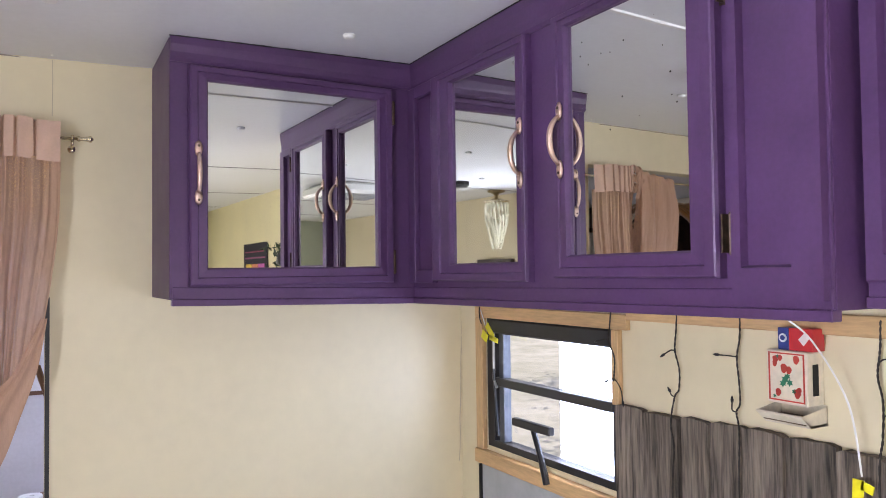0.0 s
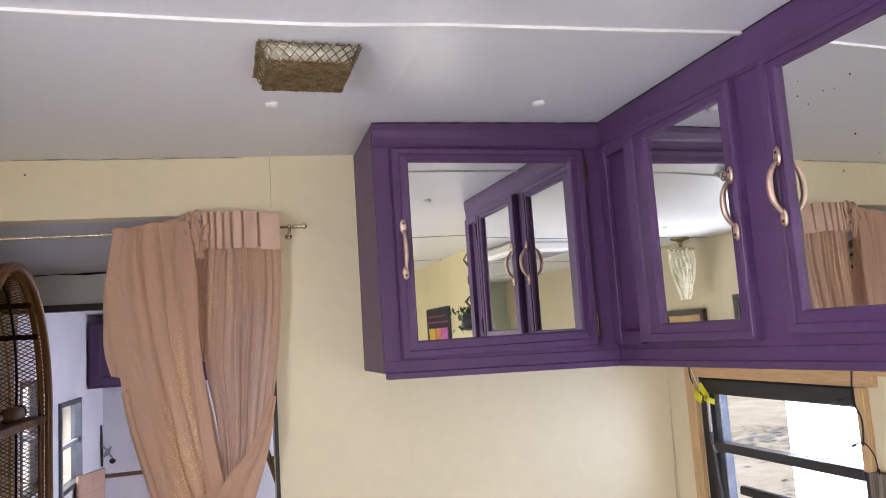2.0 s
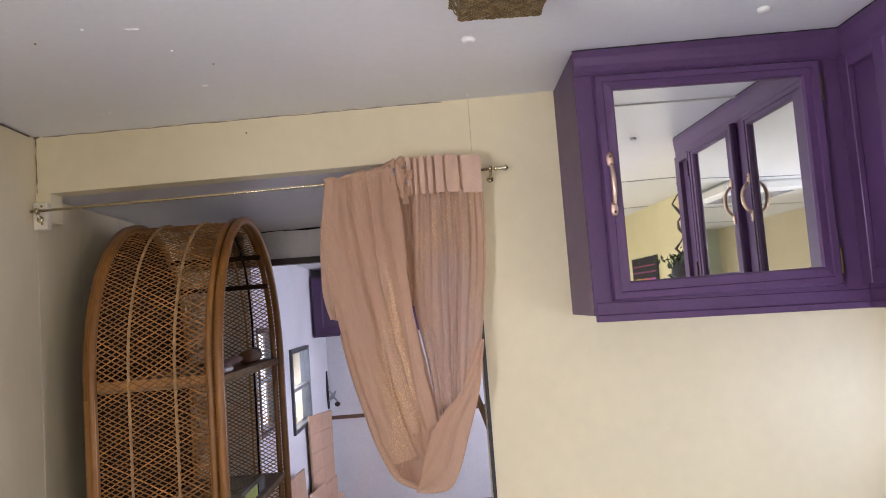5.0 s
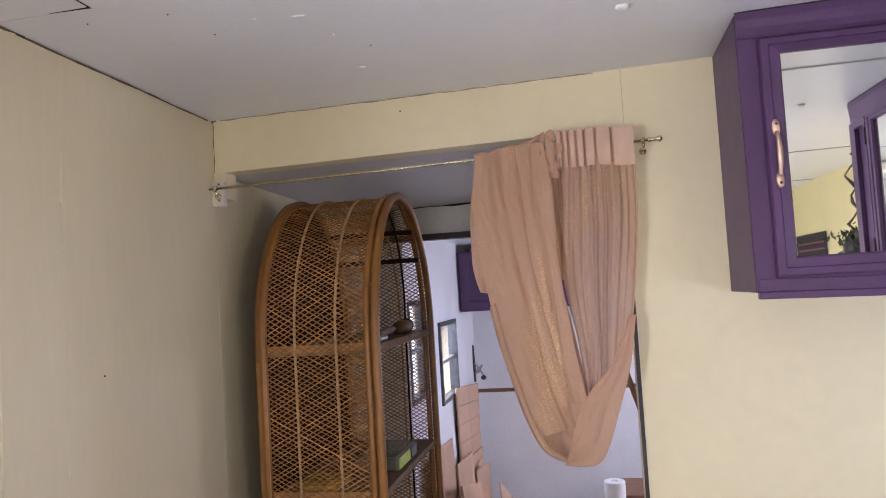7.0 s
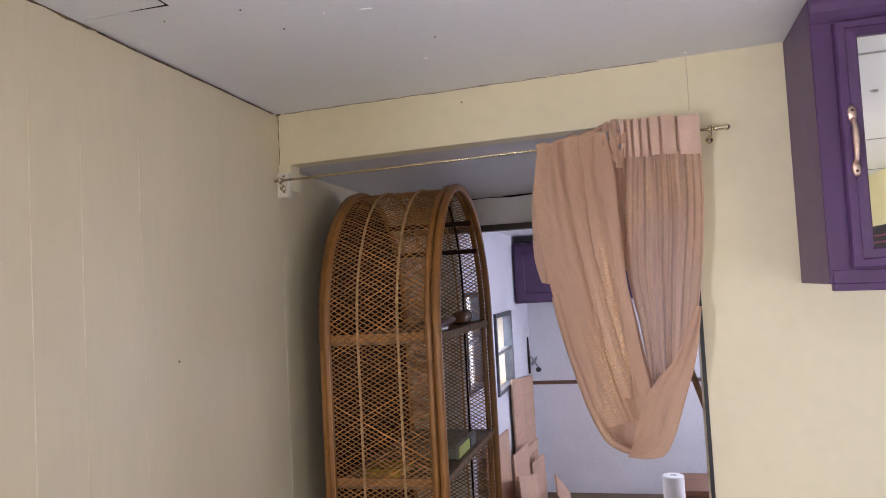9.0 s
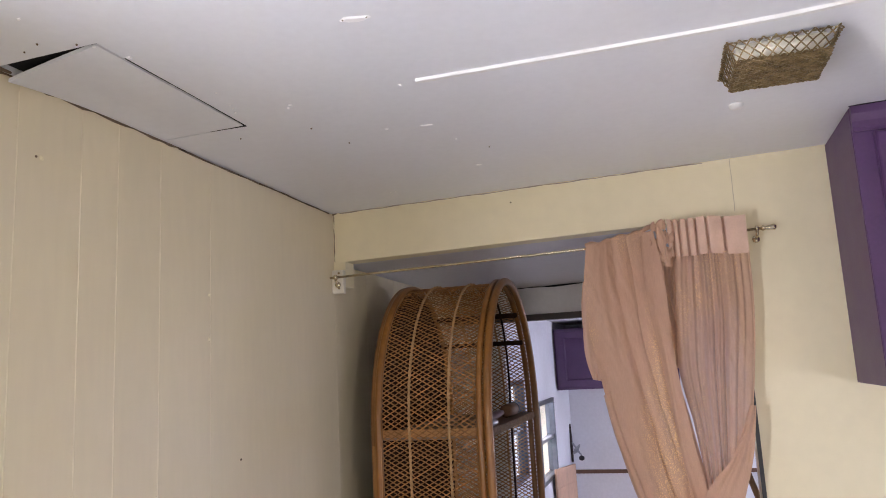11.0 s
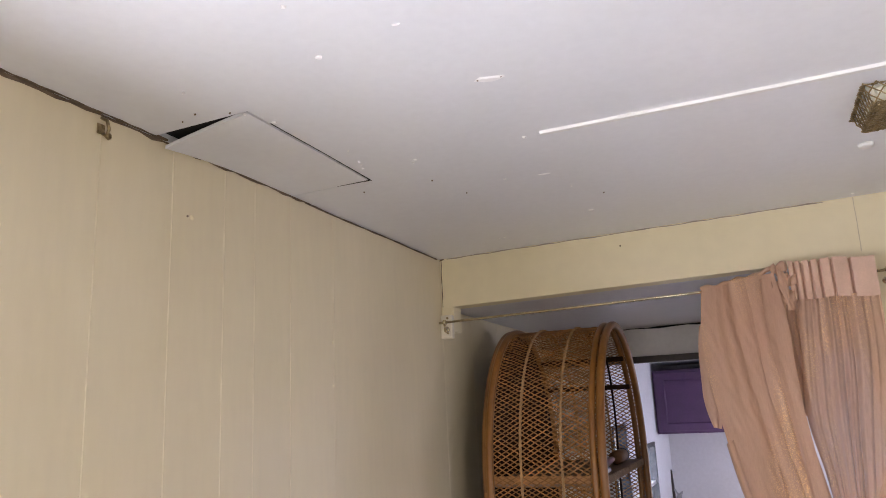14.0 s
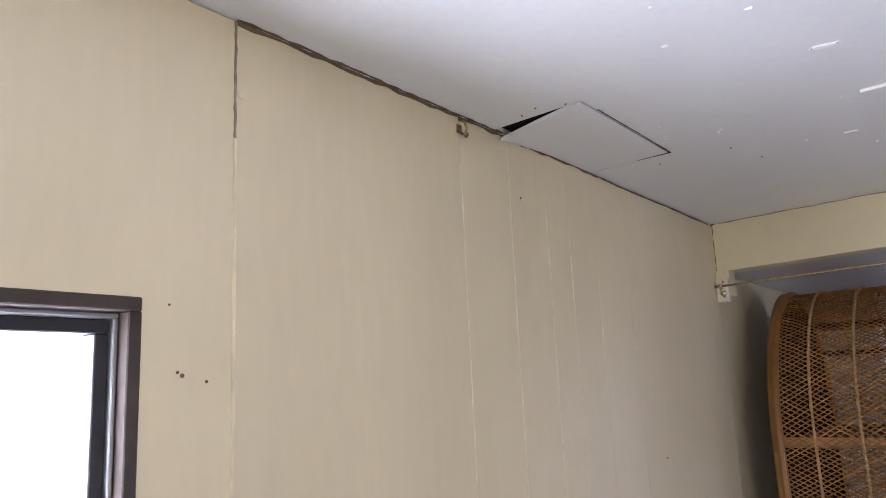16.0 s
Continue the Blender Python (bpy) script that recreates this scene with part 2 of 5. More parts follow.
        ref = (ref - d * ref.dot(d)).normalized()
        o = d.cross(ref)
        rings.append([bm.verts.new(p + rads[i] * (math.cos(a) * ref + math.sin(a) * o)) for a in (2 * math.pi * k / sides for k in range(sides))])
    for a, b in zip(rings, rings[1:]):
        for k in range(sides):
            bm.faces.new((a[k], a[(k + 1) % sides], b[(k + 1) % sides], b[k]))
    if cap:
        bm.faces.new(rings[0][::-1])
        bm.faces.new(rings[-1])
    return bm


def lathe(bm, profile, sides=20, at=(0, 0, 0), axis="z"):
    """A turned shape: profile of (radius, height)."""
    at = Vector(at)
    rings = []
    for r, h in profile:
        ring = []
        for k in range(sides):
            a = 2 * math.pi * k / sides
            p = Vector((r * math.cos(a), r * math.sin(a), h))
            if axis == "y":
                p = Vector((p.x, -p.z, p.y))
            if axis == "x":
                p = Vector((-p.z, p.x, p.y))
            ring.append(bm.verts.new(at + p))
        rings.append(ring)
    for a, b in zip(rings, rings[1:]):
        for k in range(sides):
            bm.faces.new((a[k], a[(k + 1) % sides], b[(k + 1) % sides], b[k]))
    bm.faces.new(rings[0][::-1])
    bm.faces.new(rings[-1])
    return bm


def sheet(bm, rows, thick=0.0):
    """A grid of points as a surface."""
    vs = [[bm.verts.new(p) for p in r] for r in rows]
    for a, b in zip(vs, vs[1:]):
        for k in range(len(a) - 1):
            bm.faces.new((a[k], a[k + 1], b[k + 1], b[k]))
    return bm


SLOPE = 0.0185


def ceil_z(x, y=0.0):
    """Height of the ceiling: it climbs to the window side and bows up a little by the cabinets."""
    u = min(1.0, max(0.0, (x - 0.95) / 0.25))
    return 2.03 + SLOPE * x - 0.0071 * y + 0.0085 * u * u * (3 - 2 * u) * (1 - math.exp(min(0.0, y) / 0.12))


def setting(name, bm, mat, label="", category=""):
    return tagged(obj(name, bm, mat), label, category, kind="structure")


# ---- the shell of the trailer ----
RX, FRONT = 1.925, -5.1
T = 0.05
# floor
setting("floor", boxes(((-0.1, FRONT - 0.1, -0.04), (2.35, 2.75, 0.0))), FLOOR, "worn grey vinyl floor of the trailer", "floor")
setting("bunk_floor", boxes(((-0.1, -0.13, 0.0005), (2.1, 2.75, 0.36))), BUNK_FLOOR, "raised worn brown wooden floor of the end room", "floor")

# ceiling: a sheet that climbs slightly to the window side, with the cut-out for the hatch flap left open
HX0, HX1, HY0, HY1 = 0.004, 0.162, -0.992, -0.660


def ceiling_slab():
    bm = bmesh.new()

    def slab(x0, x1, y0, y1):
        nx, ny = max(1, int((x1 - x0) / 0.12)), max(1, int((y1 - y0) / 0.12))
        xs, ys = [x0 + (x1 - x0) * i / nx for i in range(nx + 1)], [y0 + (y1 - y0) * i / ny for i in range(ny + 1)]
        sheet(bm, [[(x, y, ceil_z(x, y)) for x in xs] for y in ys])
        sheet(bm, [[(x, y, ceil_z(x, y) + 0.05) for x in xs] for y in ys])
        for y in (y0, y1):
            sheet(bm, [[(x, y, ceil_z(x, y) + z) for x in xs] for z in (0, 0.05)])
        for x in (x0, x1):
            sheet(bm, [[(x, y, ceil_z(x, y) + z) for y in ys] for z in (0, 0.05)])
    slab(-0.1, 2.4, FRONT - 0.1, HY0)
    slab(HX1, 2.4, HY0, HY1)
    slab(-0.1, HX0, HY0, HY1)
    slab(-0.1, 2.4, HY1, 0.06)
    return bm


setting("ceiling", ceiling_slab(), CEILING, "greyish white painted trailer ceiling", "ceiling")
# dark plate close above the flap; its colour stands in for the unlit hole
setting("void_plate", boxes(((HX0 + 0.0005, HY0 + 0.0005, 2.047), (HX1 - 0.0005, HY1 - 0.0005, 2.06)), ((HX0 + 0.0005, HY0 + 0.0005, 2.0415), (HX1 - 0.0005, HY0 + 0.003, 2.0469))), DARK, "dark plate standing in for the unlit roof space", "ceiling")

# the wall at the end, with the doorway to the bunk room
OX0, OX1, OZ = 0.032, 0.945, 1.9025


def head_z(x, y=0.0):
    """Underside of the doorway's head and of the low ceiling behind it."""
    return OZ + 0.0175 * x - 0.006 * max(0.0, y)


def climbing(x0, x1, y0, y1, low, high):
    """A slab whose underside follows low(x, y), with a flat or equally sloped top."""
    bm = bmesh.new()
    vs = [bm.verts.new((x, y, z(x, y))) for z in (low, high) for x, y in ((x0, y0), (x1, y0), (x1, y1), (x0, y1))]
    for f in ((3, 2, 1, 0), (4, 5, 6, 7), (0, 1, 5, 4), (1, 2, 6, 5), (2, 3, 7, 6), (3, 0, 4, 7)):
        bm.faces.new([vs[i] for i in f])
    return bm


wall_end = setting("wall_end", boxes(((OX1, 0.0, 0.0), (1.20, T, 2.10)), ((1.20, 0.001, 0.0), (RX + T, T, 2.10)), ((0.0, 0.0, 1.84), (OX0, T, OZ))), CREAM, "cream painted end wall with a doorway", "wall")
part("header", climbing(0.0, OX1, 0.0, T, head_z, lambda x, y: 2.10), CREAM, wall_end)
# wall of the window side
WY0, WY1, WZ0, WZ1 = -0.593, -0.124, 1.165, 1.487
setting("wall_window_side", boxes(((RX, WY1, 0.0), (RX + T, 0.05, 2.12)), ((RX, -1.62, 0.0), (RX + T, WY0, 2.12)), ((RX, WY0, 0.0), (RX + T, WY1, WZ0)), ((RX, WY0, WZ1), (RX + T, WY1, 2.12)),
                                   ((RX + T, -1.62, 0.0), (2.25, -1.57, 2.12))), CREAM, "cream painted kitchen wall with a small window", "wall")
# the lounge slide-out, behind the camera
LX = 2.2
# the low opening here is made up to let the lounge fill in
setting("wall_lounge", boxes(((LX, FRONT, 0.0), (LX + T, -1.62, 0.68)), ((LX, FRONT, 1.33), (LX + T, -1.62, 2.12)), ((LX, FRONT, 0.68), (LX + T, -3.12, 1.33)), ((LX, -1.78, 0.68), (LX + T, -1.62, 1.33))), material("warm_yellow_paint", (0.80, 0.70, 0.38), 0.5, vary=0.05, scale=3), "pale yellow lounge wall", "wall")
# likewise an invented opening, for the front fill lamp
setting("wall_front", boxes(((-0.1, FRONT - T, 0.0), (2.3, FRONT, 0.68)), ((-0.1, FRONT - T, 1.33), (2.3, FRONT, 2.12)), ((-0.1, FRONT - T, 0.68), (0.4, FRONT, 1.33)), ((1.6, FRONT - T, 0.68), (2.3, FRONT, 1.33))),
        material("green_grey_paint", (0.50, 0.56, 0.47), 0.55, vary=0.06, scale=3), "pale green grey front wall", "wall")
# panelled wall on the left: core with one window, panelling planks with V joints in front
LWY0, LWY1, LWZ0, LWZ1 = -1.97, -1.573, 1.05, 1.728
wall_left = setting("wall_left", boxes(((-T, FRONT, 0.0), (-0.006, LWY0, 2.10)), ((-T, LWY1, 0.0), (-0.006, 1.02, 2.10)), ((-T, LWY0, 0.0), (-0.006, LWY1, LWZ0)), ((-T, LWY0, LWZ1), (-0.006, LWY1, 2.10)), ((-0.1, 1.0, 0.0), (0.19, 1.06, 2.0)), ((-0.1, 1.34, 0.0), (0.19, 1.62, 2.0)), ((-0.1, 1.06, 0.0), (0.19, 1.34, 1.17)), ((-0.1, 1.06, 1.56), (0.19, 1.34, 2.0)), ((-0.1, 2.05, 0.0), (0.19, 2.8, 2.0)), ((-0.1, 1.62, 0.0), (0.19, 2.05, 1.08)), ((-0.1, 1.62, 1.45), (0.19, 2.05, 2.0))),
                    PANEL, "beige painted grooved wall panelling", "wall")
JOINTS = [FRONT, -4.5, -3.9, -3.3, -2.7, -1.475, -1.078, -0.951, -0.840, -0.765, -0.665, -0.525, 0.0, 0.20, 0.42, 0.70, 0.995]


def plank(y0, y1, z0, z1, proud, c0=0.0011, c1=0.0011):
    """One strip of panelling; c0, c1: the chamfer at either side."""
    bm = bmesh.new()
    g0, g1 = 0.0, 0.0
    prof = [(y0 + g0, -0.0062), (y0 + g0, proud - 0.0008), (y0 + g0 + c0, proud), (y1 - g1 - c1, proud), (y1 - g1, proud - 0.0008), (y1 - g1, -0.0062)]
    a = [bm.verts.new((x, y, z0)) for y, x in prof]
    b = [bm.verts.new((x, y, z1 - (0.0071 * y if z1 > 2.0 else 0.0))) for y, x in prof]
    for k in range(5):
        if (Vector(a[k].co) - Vector(a[k + 1].co)).length > 1e-6:
            bm.faces.new((a[k], a[k + 1], b[k + 1], b[k]))
    return bm


for y0, y1 in zip(JOINTS, JOINTS[1:]):
    top = 2.0285
    if (y0, y1) == (-2.7, -1.475):
        for lo, hi, z0, z1, c0, c1 in ((y0, LWY0, 0.0, top, 0.0011, 0.0), (LWY0, LWY1, 0.0, LWZ0, 0.0, 0.0), (LWY0, LWY1, LWZ1, top, 0.0, 0.0), (LWY1, y1, 0.0, top, 0.0, 0.0011)):
            part("panel", plank(lo, hi, z0, z1, 0.0015, c0, c1), PANEL, wall_left)
        continue
    part("panel", plank(y0, y1, 0.0, top if y1 <= 0 else 1.898, 0.0 if y1 > -1.4 else 0.0015), PANEL, wall_left)


BEAD = material("pale_joint_filler", (0.725, 0.640, 0.450), 0.45, vary=0.06, scale=20)
for y, z0, z1 in ((-1.078, 0.0, 2.02), (-0.951, 0.0, 2.02), (-0.840, 0.0, 1.93), (-0.765, 0.0, 1.90), (-0.665, 0.0, 1.84), (-0.525, 1.70, 1.90)):
    bm = bmesh.new()
    n = 24
    rows = [[(x, y + w * 0.0012 + 0.0004 * math.sin(11 * z0 + 5 * k), z0 + (z1 - z0) * k / n) for w, x in ((-1, -0.0005), (-0.4, 0.0007), (0.4, 0.0007), (1, -0.0005))] for k in range(n + 1)]
    part("joint_bead", sheet(bm, rows), BEAD, wall_left, "pale filled panel joint")


def crack(name, pts, widths, mat, normal, label):
    """A gap or dirty line: a thin uneven strip that lies on its wall."""
    bm = bmesh.new()
    nrm = Vector(normal)
    rows = []
    for i, p in enumerate(pts):
        p = Vector(p)
        d = (Vector(pts[min(i + 1, len(pts) - 1)]) - Vector(pts[max(i - 1, 0)])).normalized()
        s = d.cross(nrm).normalized() * widths[i % len(widths)] / 2
        rows.append([p - s, p + s, p + s - nrm * 0.0025, p - s - nrm * 0.0025, p - s])
    sheet(bm, rows)
    return tagged(obj(name, bm, mat), label, "crack", kind="structure")


rnd = random.Random(4)


def wander(a, b, n, amp, axis):
    pts = []
    for i in range(n + 1):
        p = Vector(a).lerp(Vector(b), i / n)
        p[axis] += rnd.uniform(-amp, amp)
        pts.append(tuple(p))
    return pts


# dark open joint under the ceiling along the panelling, wider towards the camera
crack("ceiling_gap", wander((0.0012, -0.02, 2.0275), (0.0012, -0.62, 2.0315), 16, 0.0008, 2), (0.0035, 0.002, 0.003), CREAM_CRACK, (1, 0, 0), "thin dark open joint under the ceiling")
crack("ceiling_gap", wander((0.0012, -0.60, 2.0335), (0.0012, -1.475, 2.0395), 40, 0.0016, 2), (0.008, 0.004, 0.006, 0.003, 0.009, 0.005, 0.0035), CREAM_CRACK, (1, 0, 0), "dirty dark open joint under the ceiling")
GREY_JOINT = material("grey_open_joint", (0.30, 0.25, 0.19), 0.9, vary=0.25, scale=25)
crack("ceiling_gap", wander((0.005, -0.97, ceil_z(0, -0.97) - 0.0006), (0.004, -1.475, ceil_z(0, -1.475) - 0.0006), 30, 0.001, 0), (0.003, 0.006, 0.002, 0.005), CREAM_CRACK, (0, 0, -1), "dirty dark open joint along the ceiling edge")
crack("panel_gap", wander((0.0035, -1.4755, 2.038), (0.0035, -1.4755, 1.905), 16, 0.0004, 1), (0.0030, 0.0020, 0.0024, 0.0015), GREY_JOINT, (1, 0, 0), "dark open joint between two wall panels")
crack("panel_gap", wander((0.0042, -1.4755, 1.903), (0.0042, -1.4755, 1.30), 40, 0.0005, 1), (0.0026, 0.0034, 0.0024, 0.0028, 0.0036), PALE_CRACK, (1, 0, 0), "flaked joint between two wall panels")
crack("corner_gap", wander((0.003, -0.0005, 2.026), (0.003, -0.0005, 1.905), 9, 0.0008, 0), (0.0016, 0.0026, 0.0008), CREAM_CRACK, (0, -1, 0), "dark cracked corner joint")
crack("corner_gap", [(0.0, -0.001, 2.0295), (0.012, -0.001, 2.029)], (0.010, 0.002), CREAM_CRACK, (0, -1, 0), "dark hole in the corner of the ceiling")
crack("header_gap", wander((0.02, -0.001, 2.0285), (0.90, -0.001, 2.0445), 30, 0.001, 2), (0.0014, 0.003, 0.001, 0.002), material("grey_crack", (0.30, 0.26, 0.22), 0.9), (0, -1, 0), "fine dark crack along the top of the end wall")
crack("wall_seam", wander((0.957, -0.001, 2.046), (0.957, -0.001, 1.93), 6, 0.0006, 0), (0.0016, 0.0012), material("seam_line", (0.55, 0.47, 0.33), 0.8), (0, -1, 0), "fine seam in the end wall")
crack("wall_seam", wander((1.928, -0.0012, 1.54), (1.915, -0.0012, 1.10), 12, 0.0012, 0), (0.002, 0.0012), material("caulk_line", (0.60, 0.52, 0.38), 0.8), (0, -1, 0), "lumpy caulk line in the corner")

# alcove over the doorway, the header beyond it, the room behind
# base colour darker than the main ceiling's
setting("alcove_ceiling", climbing(-0.05, RX, 0.0505, 1.0, lambda x, y: head_z(x, y) + 0.001, lambda x, y: head_z(x, y) + 0.03), material("alcove_ceiling_paint", (0.62, 0.61, 0.63), 0.35, vary=0.05, scale=4), "grey white low ceiling over the doorway", "ceiling")
setting("bunk_header", boxes(((0.0, 1.0, 1.80), (RX, 1.03, 2.0))), WHITE, "white board across the opening of the end room", "wall")
setting("trim", boxes(((0.0, 0.985, 1.779), (RX, 1.035, 1.801))), BROWN_FRAME, "dark brown trim strip across the opening", "trim")
crack("header_gap", wander((0.02, 0.999, 1.902), (1.0, 0.999, 1.903), 20, 0.002, 2), (0.006, 0.003, 0.008), DARK, (0, -1, 0), "dark torn gap above the white board")
setting("bunk_ceiling", boxes(((-0.1, 1.03, 1.835), (2.1, 2.8, 1.86))), COOL_WHITE, "white ceiling of the end room", "ceiling")
setting("bunk_wall_far", boxes(((-0.1, 2.7, 0.0), (2.1, 2.75, 1.9))), COOL_WHITE, "white far wall of the end room", "wall")
setting("bunk_wall_side", boxes(((RX, 0.05, 0.0), (RX + T, 1.5, 1.95)), ((RX, 2.3, 0.0), (RX + T, 2.75, 1.95)), ((RX, 1.5, 0.0), (RX + T, 2.3, 0.9)), ((RX, 1.5, 1.5), (RX + T, 2.3, 1.95))), COOL_WHITE, "white side wall of the end room", "wall")
setting("bunk_wall_lining", boxes(((0.19, 1.035, 0.36), (0.2, 1.06, 1.835)), ((0.19, 1.34, 0.36), (0.2, 1.62, 1.835)), ((0.19, 1.06, 0.36), (0.2, 1.34, 1.17)), ((0.19, 1.06, 1.56), (0.2, 1.34, 1.835)), ((0.19, 2.05, 0.36), (0.2, 2.7, 1.835)), ((0.19, 1.62, 0.36), (0.2, 2.05, 1.08)), ((0.19, 1.62, 1.45), (0.2, 2.05, 1.835))), COOL_WHITE, "white painted lining of the side wall", "wall")
setting("bunk_wall_end", boxes(((0.001, 0.992, 0.36), (0.2, 0.9995, 1.778))), WHITE, "white painted end of the side wall", "wall")
setting("trim", boxes(((0.2, 2.688, 0.985), (1.9, 2.7, 1.005))), material("brown_rail", (0.16, 0.08, 0.05), 0.5), "narrow brown rail along the far wall", "trim")
# dark jamb of the doorway
setting("door_jamb", boxes(((0.9455, -0.0035, 0.3), (0.9535, 0.058, 1.56))), BLACK, "black edge strip of the doorway", "trim")

# ---- ceiling details ----
def ceiling_bar(name, x0, x1, y, w, h, mat, label, bend=0.0):
    bm = bmesh.new()
    rows = []
    for i in range(25):
        x = x0 + (x1 - x0) * i / 24
        yy = y + bend * math.sin(math.pi * i / 24)
        rows.append([(x, yy + dy, ceil_z(x, yy) + dz) for dy, dz in ((-w / 2, 0.0006), (-w / 2 * 0.7, -h), (w / 2 * 0.7, -h), (w / 2, 0.0006))])
    sheet(bm, rows)
    bm.verts.ensure_lookup_table()
    bm.faces.new(bm.verts[:4])
    bm.faces.new(bm.verts[-4:])
    return tagged(obj(name, bm, mat), label, "trim", kind="structure")


ceiling_bar("ceiling_batten", 0.478, 1.665, -0.712, 0.012, 0.004, CHALK, "narrow white strip over a ceiling joint", 0.016)
for y in (-2.12, -3.3, -4.4):
    ceiling_bar("ceiling_joint", 0.01, 2.19, y, 0.006, 0.002, material("dark_joint", (0.08, 0.08, 0.09), 0.8), "dark joint across the ceiling")


# the sagging cut flap of the ceiling by the wall
def flap():
    bm = bmesh.new()
    top, rows = [], []
    n = 8
    for i in range(n + 1):
        u = i / n
        row = []
        for j in range(5):
            w = j / 4
            y = HY0 + 0.004 + (HY1 - HY0 - 0.008) * u + 0.016 * (1 - u) * (1 - w)
            x = HX0 + (HX1 - HX0 - 0.004) * w
            sag = 0.012 * (1 - w) ** 1.3 * (1 - u) ** 3
            row.append(Vector((x, y, ceil_z(x, y) - 0.0005 - sag)))
        rows.append(row)
    sheet(bm, rows)
    ret = bmesh.ops.extrude_face_region(bm, geom=bm.faces[:])
    for v in [g for g in ret["geom"] if isinstance(g, bmesh.types.BMVert)]:
        v.co.z += 0.005
    return bm


setting("ceiling_flap", flap(), CEILING, "sagging cut flap of ceiling board by the wall", "ceiling panel")
crack("flap_cut", [(0.1635, -0.945, ceil_z(0.163, -0.945) - 0.0006), (0.1635, -0.80, ceil_z(0.163, -0.80) - 0.0006), (0.1615, -0.661, ceil_z(0.161, -0.66) - 0.0006)], (0.0016, 0.001, 0.0024), DARK, (0, 0, -1), "dark knife cut in the ceiling")
crack("flap_cut", [(0.163, -0.660, ceil_z(0.163, -0.66) - 0.0006), (0.13, -0.6615, ceil_z(0.13, -0.66) - 0.0006), (0.096, -0.663, ceil_z(0.096, -0.66) - 0.0006)], (0.003, 0.0018, 0.0006), DARK, (0, 0, -1), "dark knife cut in the ceiling")


def cap(x, y, r=0.0122):
    bm = bmesh.new()
    lathe(bm, [(r, 0.0), (r, -0.004), (r * 0.85, -0.0068), (r * 0.4, -0.0085)], 16)
    ob = obj("screw_cap", bm, CHALK, True)
    ob.location = (x, y, ceil_z(x, y) + 0.0004)
    return tagged(ob, "small round white plastic screw cap on the ceiling", "screw cap", "screw caps on the ceiling")


for x, y in ((0.943, -0.364), (1.459, -0.364), (1.51, -1.14), (0.95, -1.14), (0.5, -1.75), (1.2, -1.75), (0.9, -2.6), (1.6, -2.6), (1.3, -3.7)):
    cap(x, y)


def scuff(x, y, lx, ly, mat, turn=0, name="paint_chip", label="raised white paint chip on the ceiling"):
    bm = bmesh.new()
    r2 = random.Random(int(abs(x * 1000 + y * 77)))
    pts = []
    for k in range(9):
        a = 2 * math.pi * k / 9
        s = r2.uniform(0.65, 1.1)
        pts.append(Vector((lx / 2 * math.cos(a) * s, ly / 2 * math.sin(a) * s, 0)))
    lo = [bm.verts.new(p) for p in pts]
    hi = [bm.verts.new(p * 0.7 + Vector((0, 0, -0.0022))) for p in pts]
    for k in range(9):
        bm.faces.new((lo[k], lo[(k + 1) % 9], hi[(k + 1) % 9], hi[k]))
    bm.faces.new(hi)
    ob = obj(name, bm, mat)
    ob.matrix_world = pose(x, y, ceil_z(x, y) + 0.0003, 0, 0, turn)
    return tagged(ob, label, "paint chip", "paint chips on the ceiling")


CHIP = material("bare_white_chip", (0.92, 0.92, 0.92), 0.35, vary=0.03, scale=60)
for x, y, a, b, turn in ((0.472, -0.918, 0.046, 0.016, 12), (0.450, -0.242, 0.015, 0.009, 0), (0.431, -0.523, 0.026, 0.004, 10), (0.362, -0.536, 0.008, 0.006, 0), (0.321, -1.068, 0.010, 0.010, 0), (0.270, -0.710, 0.009, 0.004, 30), (0.262, -0.700, 0.006, 0.004, 0),
                         (0.170, -0.945, 0.010, 0.008, 0), (0.222, -0.126, 0.008, 0.005, 0), (0.210, -0.126, 0.004, 0.004, 0), (0.451, -0.707, 0.007, 0.007, 0), (0.955, -0.03, 0.007, 0.007, 0), (0.187, -0.737, 0.006, 0.003, 0), (0.18, -0.72, 0.005, 0.004, 0), (0.19, -0.75, 0.005, 0.003, 0), (0.20, -0.80, 0.005, 0.003, 0),
                         (0.347, -1.172, 0.007, 0.006, 20), (0.429, -1.088, 0.010, 0.002, 8), (0.131, -1.075, 0.007, 0.004, 0), (0.455, -0.426, 0.005, 0.004, 0), (0.154, -0.987, 0.007, 0.005, 0)):
    scuff(x, y, a, b, CHIP, turn)
for x, y in ((0.480, -0.9185), (0.487, -0.918), (0.458, -0.922), (0.275, -0.50), (0.12, -0.61), (0.07, -1.01), (0.10, -1.02), (0.14, -1.0), (0.25, -0.60), (0.5, -0.35)):
    scuff(x, y, 0.0036, 0.0026, CREAM_CRACK, 0, "nail_hole", "small dark nail hole in the ceiling")


def wall_spot(x, y, z, axis, r, mat, name, label):
    bm = bmesh.new()
    lathe(bm, [(r, 0.0), (r * 0.9, 0.0012), (r * 0.4, 0.002)], 10, axis="z")
    ob = obj(name, bm, mat)
    ob.matrix_world = pose(x, y, z, *((0, 90, 0) if axis == "x" else (90, 0, 0)))
    return tagged(ob, label, "nail hole", "nail holes in the walls")


for y, z, r in ((-0.921, 1.938, 0.0018), (-1.531, 1.657, 0.0022), (-1.505, 1.651, 0.0016), (-1.546, 1.723, 0.0012), (-1.536, 1.660, 0.0015), (-0.430, 1.476, 0.0022)):
